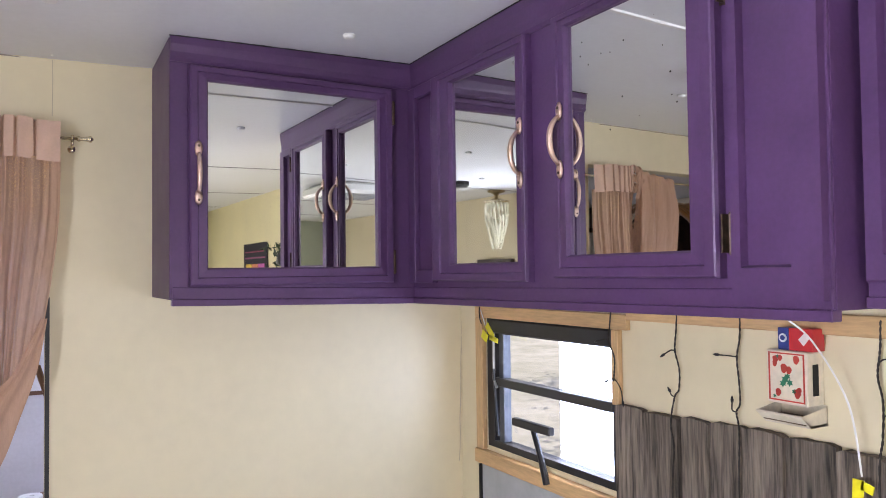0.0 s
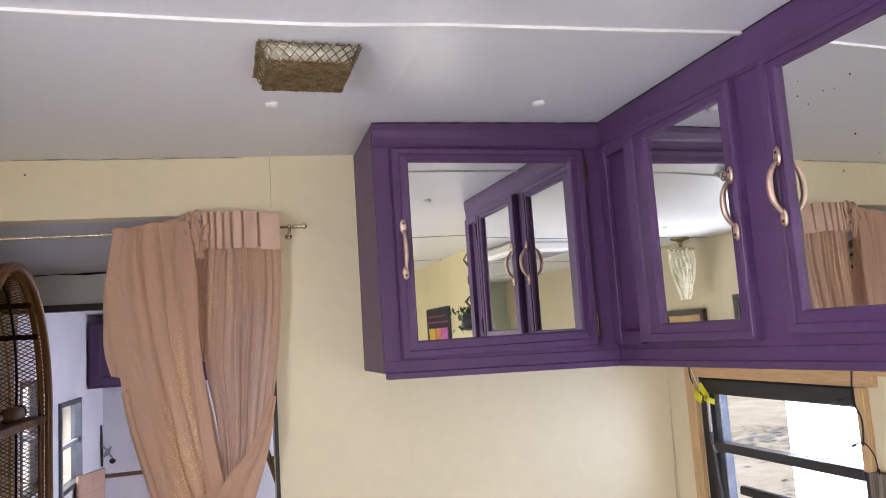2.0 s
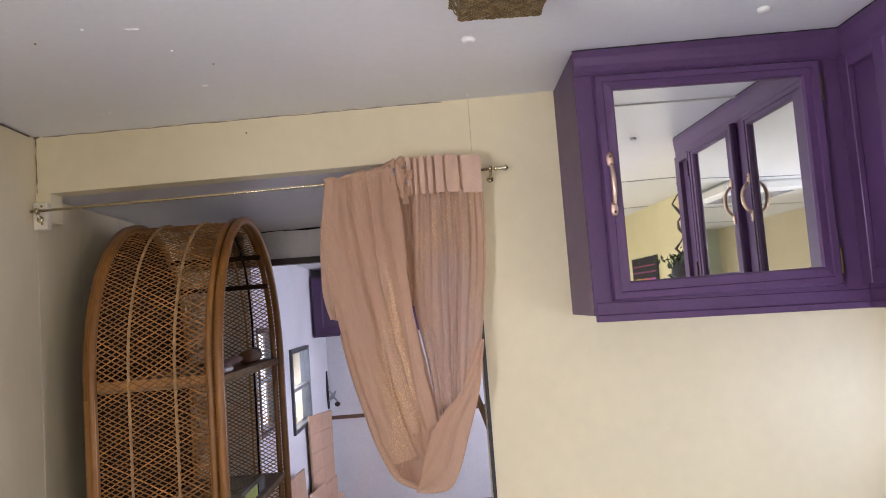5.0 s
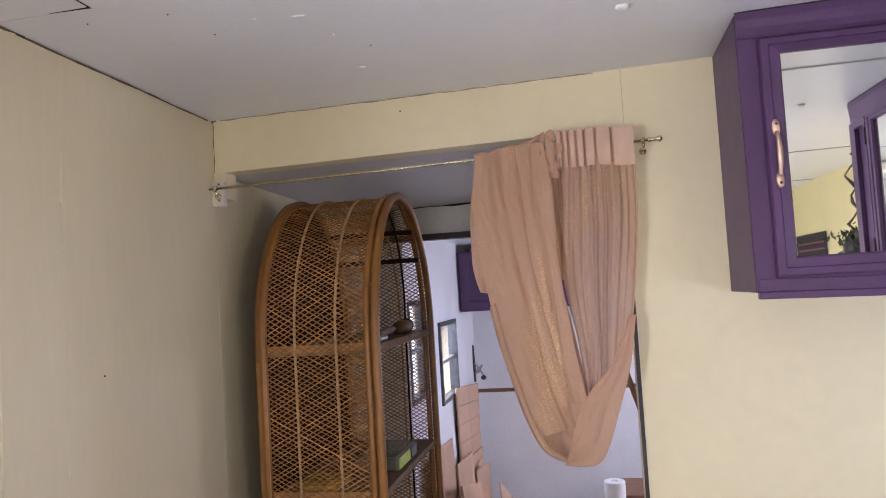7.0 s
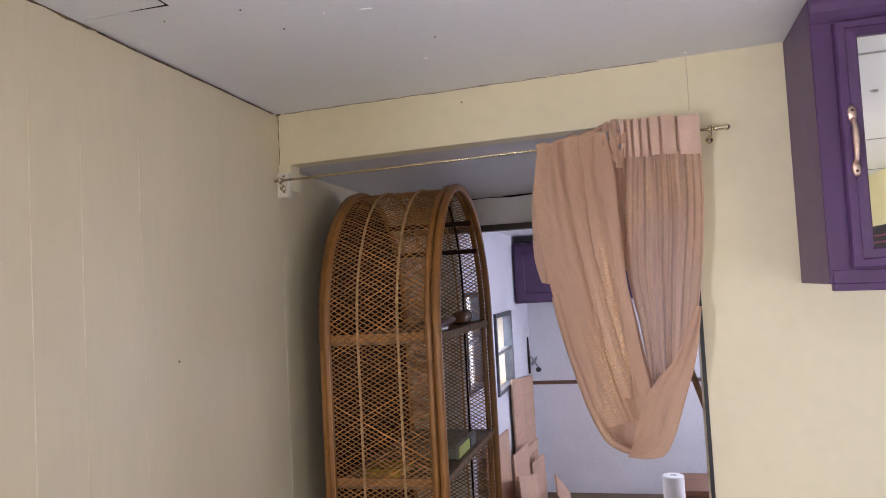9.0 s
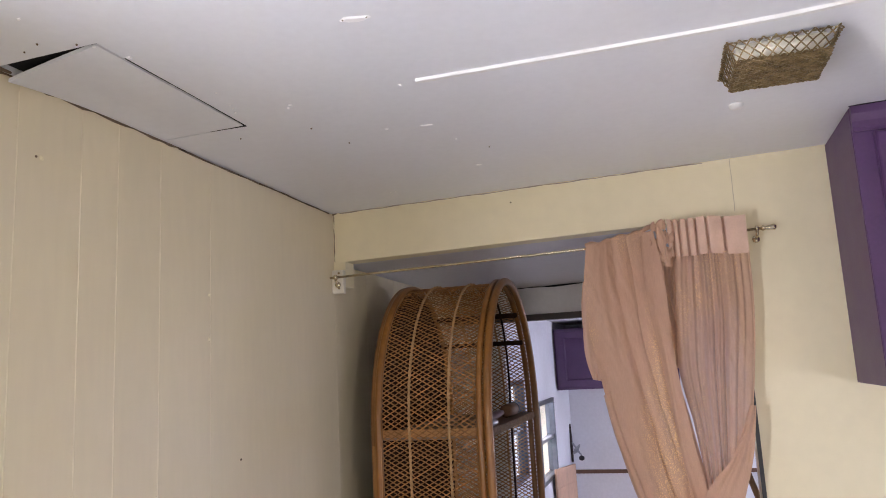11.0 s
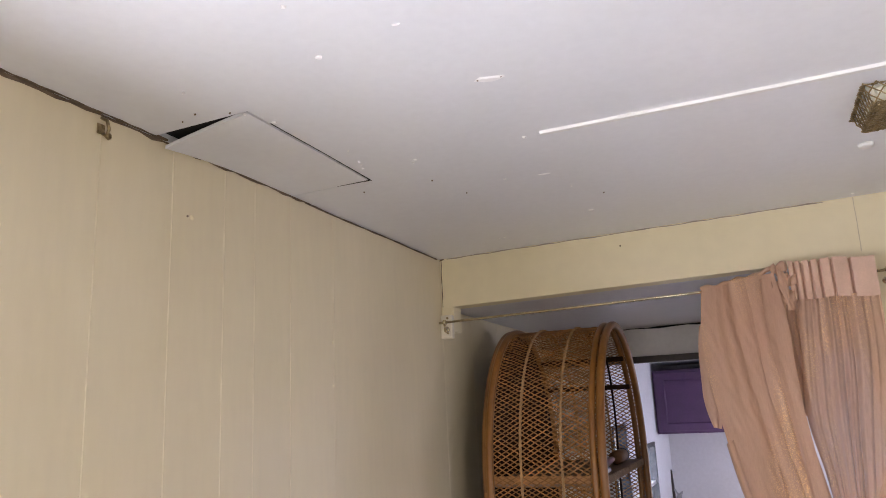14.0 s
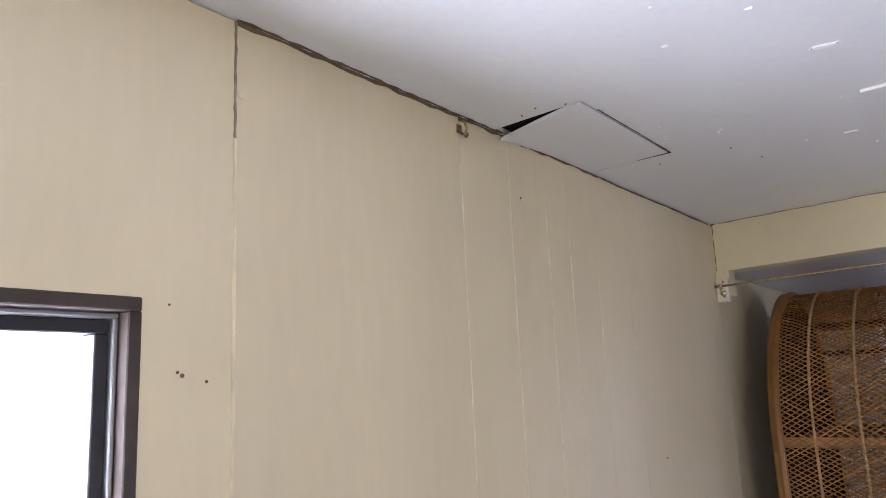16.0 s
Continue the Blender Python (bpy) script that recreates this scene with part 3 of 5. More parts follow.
    wall_spot(0.0005 if y > -1.4 else 0.002, y, z, "x", r, CREAM_CRACK, "nail_hole", "small dark nail hole in the panelling")
for y, z, r in ((-1.468, 1.955, 0.005), (-0.912, 1.938, 0.004), (-0.53, 1.78, 0.003), (-0.53, 1.70, 0.003)):
    wall_spot(0.0005 if y > -1.4 else 0.002, y, z, "x", r, CREAM, "filler_spot", "painted bump of wall filler")
wall_spot(0.465, 0.0, 2.006, "y", 0.002, CREAM_CRACK, "nail_hole", "small dark nail hole in the end wall")
# ---- purple overhead cabinets ----
def ring_frame(bm, outer, inner, steps):
    """A frame from the outer to the inner rectangle (x0, x1, z0, z1); steps of (fraction, y)."""
    loops = []
    for f, y in steps:
        x0, x1, z0, z1 = [a + (b - a) * f for a, b in zip(outer, inner)]
        loops.append([bm.verts.new(p) for p in ((x0, y, z0), (x1, y, z0), (x1, y, z1), (x0, y, z1))])
    for a, b in zip(loops, loops[1:]):
        for k in range(4):
            bm.faces.new((a[k], a[(k + 1) % 4], b[(k + 1) % 4], b[k]))
    return bm


def pull(parent, x, y, z, half=0.05, bow=0.018):
    """An arched cabinet pull with two leaf-shaped feet."""
    bm = bmesh.new()
    pts, rads = [], []
    for i in range(13):
        u = -1 + i / 6
        pts.append((x, y - 0.004 - bow * (1 - abs(u) ** 2.6), z + u * (half - 0.012)))
        rads.append(0.0034 + 0.0018 * (1 - abs(u)) ** 0.7)
    tube(bm, pts, rads, 10)
    grip = part("handle", bm, BRASS, parent, "rose gold arched cabinet pull", True)
    for s in (-1, 1):
        bm = bmesh.new()
        tube(bm, [(x, y - 0.001, z + s * (half - 0.017)), (x, y - 0.0030, z + s * (half - 0.013)), (x, y - 0.0035, z + s * (half - 0.004)), (x, y - 0.0030, z + s * (half + 0.005)), (x, y - 0.0008, z + s * (half + 0.011))], [0.003, 0.0062, 0.0078, 0.0066, 0.0025], 10)
        for v in bm.verts:
            v.co.y = y + (v.co.y - y) * 0.45
        part("foot", bm, BRASS, parent, "rose gold leaf-shaped foot of the pull", True)
        part("screw", lathe(bmesh.new(), [(0.0026, 0.0), (0.0026, 0.0048), (0.001, 0.0054)], 8, (x, y, z + s * (half + 0.002)), "y"), HINGE, parent, "dark screw head")
    return grip


def hinge(parent, x, y, z, leaf):
    bm = bmesh.new()
    box(bm, (x - leaf, y - 0.0025, z - 0.024), (x + leaf, y, z + 0.024), 0.001)
    if leaf > 0.01:
        box(bm, (x - 0.0045, y - 0.019, z - 0.024), (x - 0.002, y - 0.002, z + 0.024), 0.0008)
    tube(bm, [(x, y - 0.004, z - 0.027), (x, y - 0.004, z - 0.024), (x, y - 0.004, z + 0.024), (x, y - 0.004, z + 0.027)], [0.002, 0.0045, 0.0045, 0.002], 8)
    for s in (-1, 1):
        lathe(bm, [(0.0032, 0.0), (0.0028, 0.0018)], 8, (x + 0.55 * leaf * s, y - 0.0025, z + 0.010 * s), "y")
    return part("hinge", bm, HINGE, parent, "dark bronze butterfly hinge")


def cabinet_door(parent, outer, inner, grip_x, grip_z, hinges, bow=0.017, leaf=0.013):
    bm = bmesh.new()
    steps = [(0, 0.001), (0, -0.013), (0.05, -0.0175), (0.10, -0.019), (0.42, -0.019), (0.47, -0.0160), (0.55, -0.0165), (0.9, -0.0185), (1.0, -0.013), (1.0, -0.005)]
    ring_frame(bm, outer, inner, steps)
    d = part("door", bm, PURPLE, parent, "purple framed cabinet door with a mirror")
    x0, x1, z0, z1 = inner
    part("mirror", boxes(((x0 - 0.004, -0.0095, z0 - 0.004), (x1 + 0.004, -0.0065, z1 + 0.004))), MIRROR, d, "clear mirror pane")
    pull(d, grip_x, -0.019, grip_z, bow=bow)
    for hx, hz in hinges:
        hinge(d, hx, -0.001, hz, leaf)
    return d


def follow_ceiling(ob, bottom_of_top):
    """Lets the top of a part rise with the ceiling."""
    m = ob.matrix_world
    for v in ob.data.vertices:
        if v.co.z > bottom_of_top:
            p = m @ v.co
            v.co.z += ceil_z(p.x, p.y) - 0.0015 - 2.05


def cabinet_body(root, width, depth, z0, toe, sag=(0.0, 0.0)):
    """Carcass, face frame, crown and bottom strip in the cabinet's own axes; the top lies at 2.05."""
    made = [part("carcass", boxes(((0.0, 0.004, z0 + 0.012), (width, depth, 2.05))), PURPLE, root)]
    part("face_frame", boxes(((0.001, -0.0002, z0 + 0.014), (width - 0.001, 0.0038, 2.045)), bevel=0.0008), PURPLE, root)
    crown = bmesh.new()
    prof = [(0.0, 2.05), (-0.011, 2.05), (-0.011, 2.036), (-0.007, 2.030), (-0.007, 2.018), (-0.003, 2.012), (0.0, 2.012)]
    a = [crown.verts.new((0.0005, y, z)) for y, z in prof]
    b = [crown.verts.new((width - 0.0005, y, z)) for y, z in prof]
    for k in range(len(prof)):
        j = (k + 1) % len(prof)
        crown.faces.new((a[k], a[j], b[j], b[k]))
    crown.faces.new(a)
    crown.faces.new(b[::-1])
    made.append(part("crown_moulding", crown, PURPLE, root))
    strip = part("bottom_strip", boxes(((-toe, -0.006, z0), (width + 0.0006, 0.012, z0 + 0.013)), ((0.0008 - toe, -0.0022, z0 + 0.0125), (width - 0.0008, 0.0035, z0 + 0.036)), bevel=0.0012), PURPLE, root)
    for v in strip.data.vertices:
        v.co.z += sag[0] + (sag[1] - sag[0]) * v.co.x / width
    return made


CF, RF = -0.224, 1.670
cab1 = thing("overhead_cabinet", "purple painted corner cabinet with a mirrored door, under the ceiling", "cabinet", (1.148, CF, 0.0), "purple overhead cabinets")
body1 = cabinet_body(cab1, RF - 1.148, 0.2235, 1.543, -0.004, (0.0, -0.011))
cabinet_door(cab1, (0.034, 0.464, 1.580, 2.006), (0.069, 0.428, 1.615, 1.977), 0.050, 1.797, [(0.470, 1.625), (0.470, 1.955)], 0.009, 0.004)
row = thing("overhead_cabinet", "purple painted run of cabinets with two mirrored doors, above the window", "cabinet", (RF, CF, 0.0), "purple overhead cabinets", turn=-90)
RW = 1.207 + CF
body2 = cabinet_body(row, RW, 0.2545, 1.543, 0.0, (-0.011, 0.0))
cabinet_door(row, (0.111 , 0.449, 1.583, 2.010), (0.198, 0.422, 1.618, 1.983), 0.438, 1.805, [(0.105, 1.64), (0.105, 1.95)], 0.017, 0.004)
cabinet_door(row, (0.522, 0.845, 1.590, 2.012), (0.560, 0.800, 1.626, 1.989), 0.546, 1.809, [(0.857, 1.645), (0.857, 1.955)])
# specks of old paint on the second mirror
rs = random.Random(17)
for _ in range(14):
    sx, sz, r = rs.uniform(0.575, 0.78), rs.uniform(1.80, 1.965), rs.uniform(0.0006, 0.0016)
    sp = bmesh.new()
    lathe(sp, [(r, 0.0), (r * 0.7, 0.0005)], 7, (sx, -0.0096, sz), "y")
    part("speck", sp, BLACK, row, "tiny dark speck on the mirror")
# frame that leaves a narrow recess between the corner and the first door
for lo, hi in (((0.0, 1.578), (0.030, 2.011)), ((0.0305, 1.985), (0.108, 2.011)), ((0.0305, 1.578), (0.108, 1.606))):
    part("stile", boxes(((lo[0], -0.013, lo[1]), (hi[0], -0.0003, hi[1])), bevel=0.0015), PURPLE, row)
# plain recessed panel at the end of the run
bm = ring_frame(bmesh.new(), (0.862, RW - 0.004, 1.566, 2.012), (0.876, RW - 0.045, 1.606, 1.99), [(0, 0.0), (0, -0.013), (0.92, -0.013), (1.0, -0.0008)])
part("end_panel", bm, PURPLE, row, "plain purple recessed end panel")
# the corner behind the two, and a shallower cabinet further along the wall
part("corner_filler", boxes(((-0.2235, 0.0005, 1.556), (-0.0005, 0.2545, 2.049))), PURPLE, row)
cab3 = thing("overhead_cabinet", "plain purple shallow cabinet at the end of the run", "cabinet", (RF + 0.060, -1.2085, 0.0), "purple overhead cabinets", turn=-90)
body3 = cabinet_body(cab3, 0.10, 0.194, 1.556, 0.0)
bm = ring_frame(bmesh.new(), (0.006, 0.094, 1.585, 2.0), (0.03, 0.07, 1.62, 1.96), [(0, 0.001), (0, -0.013), (0.08, -0.017), (0.85, -0.017), (1.0, -0.006)])
box(bm, (0.025, -0.0065, 1.615), (0.075, -0.004, 1.965))
part("door", bm, PURPLE, cab3, "plain purple cabinet door")
bpy.context.view_layer.update()
for p in body1 + body2 + body3:
    follow_ceiling(p, 2.03)

gx = [1.146 + (RF - 1.146) * i / 20 for i in range(21)]
crack("cabinet_gap", [(x, CF - 0.0125, ceil_z(x, CF) - 0.0012) for x in gx], (0.0012, 0.0026, 0.0018, 0.003), DARK, (0, -1, 0), "dark uneven gap between cabinet and ceiling")
gy = [CF - 0.012 - 0.96 * i / 36 for i in range(37)]
crack("cabinet_gap", [(RF - 0.0125, y, ceil_z(RF, y) - 0.0012) for y in gy], (0.0016, 0.0028, 0.0012, 0.002), DARK, (-1, 0, 0), "dark uneven gap between cabinet and ceiling")

# ---- kitchen window and what hangs by it ----
def window_kitchen():
    w = thing("window_1", "small trailer window with a black frame and raw pine trim", "window", (0, 0, 0), kind="structure")
    t0, t1 = RX - 0.014, RX - 0.0005
    part("trim", boxes(((t0, WY0 - 0.042, WZ1 - 0.002), (t1, WY1 + 0.032, WZ1 + 0.028)), bevel=0.0015), PINE, w, "raw pine trim board")
    part("trim", boxes(((t0, WY1, WZ0 - 0.01), (t1, WY1 + 0.032, WZ1 - 0.0025)), bevel=0.0015), PINE_UP, w, "raw pine trim board")
    part("trim", boxes(((t0, WY0 - 0.019, 1.338), (t1, WY0, WZ1 - 0.0025)), bevel=0.0015), PINE_UP, w, "raw pine trim board")
    part("sill", boxes(((t0 - 0.006, WY0 - 0.012, WZ0 - 0.045), (t1, WY1 + 0.032, WZ0 - 0.0105)), bevel=0.002), PINE, w, "raw pine window sill board")
    f0, f1 = RX + 0.002, RX + 0.034
    part("window_frame", boxes(((f0, WY0, WZ1 - 0.028), (f1, WY1, WZ1)), ((f0, WY0, WZ0), (f1, WY1, WZ0 + 0.016)), ((f0, WY1 - 0.030, WZ0 + 0.016), (f1, WY1, WZ1 - 0.028)), ((f0, WY0, WZ0 + 0.016), (f1, WY0 + 0.014, WZ1 - 0.028))), BLACK, w)
    part("glazing_bar", boxes(((f0 - 0.004, WY0 + 0.014, 1.318), (f1 - 0.006, WY1 - 0.030, 1.338)), bevel=0.002), BLACK, w)
    part("sash_stile", boxes(((f0 + 0.004, WY1 - 0.066, WZ0 + 0.016), (f1 - 0.004, WY1 - 0.044, WZ1 - 0.028)), bevel=0.002), DARK_METAL, w, "dark aluminium sash edge")
    part("crank_arm", tube(bmesh.new(), [(f0 - 0.006, WY1 - 0.036, 1.36), (f0 - 0.004, WY1 - 0.040, 1.30), (f0 - 0.01, WY1 - 0.060, 1.20)], 0.0035, 8), DARK_METAL, w, "thin metal window arm")
    part("crank_arm", tube(bmesh.new(), [(f0 - 0.004, WY1 - 0.034, 1.45), (f0 - 0.004, WY1 - 0.034, 1.335), (f0 - 0.006, WY1 - 0.05, 1.315)], 0.004, 8), GREY_METAL, w, "thin metal window arm")
    part("blind", boxes(((RX - 0.005, WY0 + 0.003, WZ1 - 0.040), (RX + 0.012, WY1 - 0.02, WZ1 - 0.004)), bevel=0.004), BLACK, w, "rolled black blind at the top of the window")
    for z0, z1 in ((WZ0 + 0.016, 1.318), (1.338, WZ1 - 0.028)):
        p = part("pane", boxes(((f1 - 0.016, WY0 + 0.014, z0), (f1 - 0.013, WY1 - 0.030, z1))), GLASS, w)
        p.visible_shadow = False
    part("handle", tube(bmesh.new(), [(RX - 0.022, -0.392, WZ0 - 0.030), (RX - 0.030, -0.380, WZ0 + 0.03), (RX - 0.034, -0.362, WZ0 + 0.082)], [0.009, 0.0065, 0.0065], 8), BLACK, w, "black window crank")
    part("handle_bar", boxes(((RX - 0.042, -0.428, WZ0 + 0.082), (RX - 0.026, -0.288, WZ0 + 0.100)), bevel=0.003), BLACK, w, "black bar of the window crank")


window_kitchen()
setting("trim", boxes(((RX - 0.014, -1.6, 1.505), (RX - 0.0005, WY0 - 0.0425, 1.535)), bevel=0.0015), PINE, "raw pine batten under the cabinets", "trim")


# weathered boards on the kitchen wall
cladding = setting("board_cladding", boxes(((RX - 0.003, -1.6, 0.92), (RX - 0.0003, WY0 - 0.012, 1.33))), CREAM_CRACK, "weathered grey upright boards on the kitchen wall", "wall")
y = WY0 - 0.013
rb = random.Random(11)
for w, top in ((0.072, 1.342), (0.083, 1.341), (0.057, 1.344), (0.074, 1.347), (0.063, 1.350), (0.080, 1.349), (0.066, 1.346), (0.075, 1.348), (0.07, 1.35), (0.08, 1.345), (0.075, 1.348), (0.07, 1.346)):
    bm = bmesh.new()
    t = RX - 0.004 - rb.uniform(0.009, 0.020)
    n = 6
    ys = [y - w * i / n for i in range(n + 1)]
    lean = rb.uniform(-0.003, 0.003)
    ups = [top + lean * (i / n - 0.5) + rb.uniform(-0.0009, 0.0009) - (0.003 if i in (0, n) else 0) for i in range(n + 1)]
    lo = [bm.verts.new((t, a, 0.92)) for a in ys]
    up = [bm.verts.new((t + rb.uniform(-0.0008, 0.0008), a, z)) for a, z in zip(ys, ups)]
    lob = [bm.verts.new((RX - 0.0035, a, 0.92)) for a in ys]
    upb = [bm.verts.new((RX - 0.0035, a, z)) for a, z in zip(ys, ups)]
    for i in range(n):
        bm.faces.new((lo[i], lo[i + 1], up[i + 1], up[i]))
        bm.faces.new((up[i], up[i + 1], upb[i + 1], upb[i]))
    bm.faces.new((lo[0], up[0], upb[0], lob[0]))
    bm.faces.new((lo[n], lob[n], upb[n], up[n]))
    part("board", bm, BARN, cladding)
    y -= w + rb.uniform(0.002, 0.006)
# ---- window of the panelled wall, doorway hardware ----
def side_window():
    w = thing("window_2", "trailer window with a dark brown frame in the panelled wall", "window", kind="structure")

    def frame_of(name, x0, x1, inset, wide, mat, label=""):
        a0, a1, b0, b1 = LWY0 + inset, LWY1 - inset, LWZ0 + inset, LWZ1 - inset
        part(name, boxes(((x0, a0, b1 - wide), (x1, a1, b1)), ((x0, a0, b0), (x1, a1, b0 + wide)), ((x0, a0, b0 + wide), (x1, a0 + wide, b1 - wide)), ((x0, a1 - wide, b0 + wide), (x1, a1, b1 - wide)), bevel=0.0012), mat, w, label)
    frame_of("window_frame", -0.045, 0.004, 0.0, 0.013, BROWN_FRAME, "dark brown outer frame")
    frame_of("window_rail", -0.042, -0.012, 0.0135, 0.005, GREY_METAL, "thin aluminium rail")
    frame_of("sash", -0.045, -0.018, 0.019, 0.013, BLACK, "black window sash")
    p = part("pane", boxes(((-0.034, LWY0 + 0.02, LWZ0 + 0.02), (-0.031, LWY1 - 0.02, LWZ1 - 0.02))), GLASS, w)
    p.visible_shadow = False


side_window()

door = thing("door_1", "closed brown wooden entry door in the panelled wall", "door", kind="structure")
part("leaf", boxes(((0.002, -2.52, 0.02), (0.022, -2.22, 1.64)), bevel=0.002), PINE_UP, door)
part("door_frame", boxes(((0.002, -2.55, 1.64), (0.030, -2.19, 1.67)), ((0.002, -2.55, 0.0), (0.030, -2.52, 1.64)), ((0.002, -2.22, 0.0), (0.030, -2.19, 1.64)), bevel=0.002), BROWN_FRAME, door)
part("knob", lathe(bmesh.new(), [(0.012, 0.0), (0.008, 0.02), (0.024, 0.03), (0.024, 0.045), (0.01, 0.055)], 14, (0.021, -2.26, 0.95), "x"), BRIGHT_BRASS, door, "brass door knob")

block = thing("curtain_rod_block", "small cream wooden block for the rod, in the corner", "bracket", (0.017, -0.012, 1.863))
part("block", boxes(((-0.015, -0.006, -0.041), (0.0155, 0.0112, 0.018)), bevel=0.0015), material("cream_block_paint", (0.76, 0.70, 0.58), 0.5), block)
for z in (-0.028, 0.010):
    part("screw", lathe(bmesh.new(), [(0.0032, 0.0), (0.0026, 0.0016)], 8, (0.004, -0.006, z), "y"), OLD_BRASS, block, "old brass screw")

rod = thing("curtain_rod", "thin brass curtain rod across the doorway", "curtain rod", (0, 0, 0))
RY = -0.034


def rod_z(x):
    return 1.860 + 0.0212 * x


part("rod", tube(bmesh.new(), [(0.005, RY, rod_z(0.005)), (0.5, RY, rod_z(0.5) - 0.001), (1.0, RY, rod_z(1.0))], 0.0031, 10), BRIGHT_BRASS, rod, smooth=True)
part("finial", tube(bmesh.new(), [(1.0, RY, rod_z(1.0)), (1.004, RY, rod_z(1.0)), (1.008, RY, rod_z(1.0)), (1.018, RY, rod_z(1.02)), (1.026, RY, rod_z(1.02)), (1.031, RY, rod_z(1.03))], [0.004, 0.0062, 0.004, 0.005, 0.0075, 0.002], 10), BRIGHT_BRASS, rod, smooth=True)
for x in (0.020, 0.992):
    bm = bmesh.new()
    tube(bm, [(x, -0.001 if x > 0.5 else -0.023, rod_z(x) - 0.016), (x, RY * 0.7, rod_z(x) - 0.015), (x, RY, rod_z(x) - 0.007)], 0.003, 8)
    tube(bm, [(x - 0.003, RY, rod_z(x)), (x + 0.003, RY, rod_z(x))], 0.0068, 12)
    lathe(bm, [(0.008, 0.0), (0.007, 0.002)], 10, (x, 0.0 if x > 0.5 else -0.022, rod_z(x) - 0.017), "y")
    part("bracket", bm, BRIGHT_BRASS, rod, "small brass rod bracket", True)

hook = thing("wall_hook", "small old brass hook under the ceiling", "hook", (0.0, -1.08, 2.02))
bm = tube(bmesh.new(), [(0.002, 0, 0.012), (0.012, 0, 0.006), (0.016, 0, -0.006), (0.010, 0.002, -0.014), (0.004, 0.002, -0.010)], 0.0022, 8)
part("stem", bm, OLD_BRASS, hook, smooth=True)
part("plate", boxes(((0.0003, -0.006, -0.010), (0.0025, 0.006, 0.004)), bevel=0.0008), OLD_BRASS, hook)
part("bulb", lathe(bmesh.new(), [(0.001, -0.005), (0.004, -0.002), (0.004, 0.002), (0.001, 0.005)], 10, (0.012, 0.003, -0.014)), OLD_BRASS, hook, "small brass bead")

# ---- curtain ----
def mixed(points, v):
    """A smooth curve through points spread evenly over 0..1."""
    n = len(points) - 1
    f = min(n - 1e-6, max(0.0, v * n))
    i = int(f)
    u = f - i
    p = [Vector(points[min(n, max(0, i + k))]) for k in (-1, 0, 1, 2)]
    return 0.5 * ((2 * p[1]) + (p[2] - p[0]) * u + (2 * p[0] - 5 * p[1] + 4 * p[2] - p[3]) * u * u + (3 * p[1] - 3 * p[2] + p[3] - p[0]) * u ** 3)


def cloth(left, right, folds, depth, nu=70, nv=70, seed=1, skew=0.0, top_flat=0.0, bulge=0.0):
    """Hanging cloth between two edge curves, with folds that run down it."""
    r = random.Random(seed)
    waves = [(folds * r.uniform(0.85, 1.15), r.uniform(0, 6.3), 1.0), (folds * 1.9, r.uniform(0, 6.3), 0.35), (folds * 0.45, r.uniform(0, 6.3), 0.7)]
    rows = []
    for j in range(nv + 1):
        v = j / nv
        a, b = mixed(left, v), mixed(right, v)
        row = []
        for i in range(nu + 1):
            u = i / nu
            uu = u + skew * v * u * (1 - u)
            p = a.lerp(b, uu)
            amp = depth * (0.5 + 0.5 * math.sin(math.pi * min(1, max(0.0, u * 1.1)))) * (1 - top_flat * max(0.0, 1 - v * 6))
            bend = u + 0.07 * noise.noise(Vector((u * 4.5, seed * 2.1, 0.4))) + 0.02 * noise.noise(Vector((u * 14, seed * 5.1, v * 1.5)))
            amp *= 0.65 + 0.8 * abs(noise.noise(Vector((u * 6.5, seed * 0.7, v * 1.2))))
            w = sum(k * math.sin(6.283 * f * bend + ph + 1.3 * v * math.sin(ph)) for f, ph, k in waves)
            p.y += amp * w - bulge * math.sin(math.pi * u) * math.sin(math.pi * min(1, v * 1.05))
            p.x += 0.002 * math.sin(9 * v + 5 * u + seed)
            free = min(1.0, 6 * v, 6 * (1 - v) + 0.3)
            p.y += free * (0.0050 * noise.noise(Vector((p.x * 34, p.z * 8, seed * 3.7))) + 0.0016 * noise.noise(Vector((p.x * 95 + p.z * 30, p.z * 24, seed * 1.3))))
            row.append(p)
        rows.append(row)
    return rows


curtain = thing("curtain", "sheer pink tan curtain knotted up over a brass rod", "curtain", (0, 0, 0))
HEM = material("pink_heading_band", (0.62, 0.415, 0.305), 0.55, vary=0.06, scale=30, fine=300)
# pleated part: heading band, then the fall that swings in to the loop
CREASES = (0.0, 0.075, 0.155, 0.26, 0.365, 0.51, 0.72, 1.0)
bm = bmesh.new()
rows = []
for j in range(9):
    v = j / 8
    row = []
    for i in range(157):
        u = i / 156
        near = min(abs(u - c) for c in CREASES[1:-1])
        pleat = min(1.0, near / 0.022) ** 0.6
        wave = math.sin(19 * u + 2.0 * v) * 0.0015
        row.append((0.812 + 0.158 * u, -0.036 - 0.017 * pleat - 0.003 * math.sin(7 * u) - 0.003 * v + wave, 1.9175 - 0.006 * u - 0.081 * v + 0.002 * math.sin(3 + 9 * u) - 0.004 * (1 - pleat) * (1 - v)))
    rows.append(row)
sheet(bm, rows)
part("heading", bm, HEM, curtain, "pale pink pleated heading band", True)
rows = cloth([(0.824, -0.042, 1.838), (0.816, -0.034, 1.73), (0.808, -0.032, 1.60), (0.825, -0.032, 1.48), (0.838, -0.036, 1.36), (0.835, -0.040, 1.28), (0.822, -0.045, 1.236)],
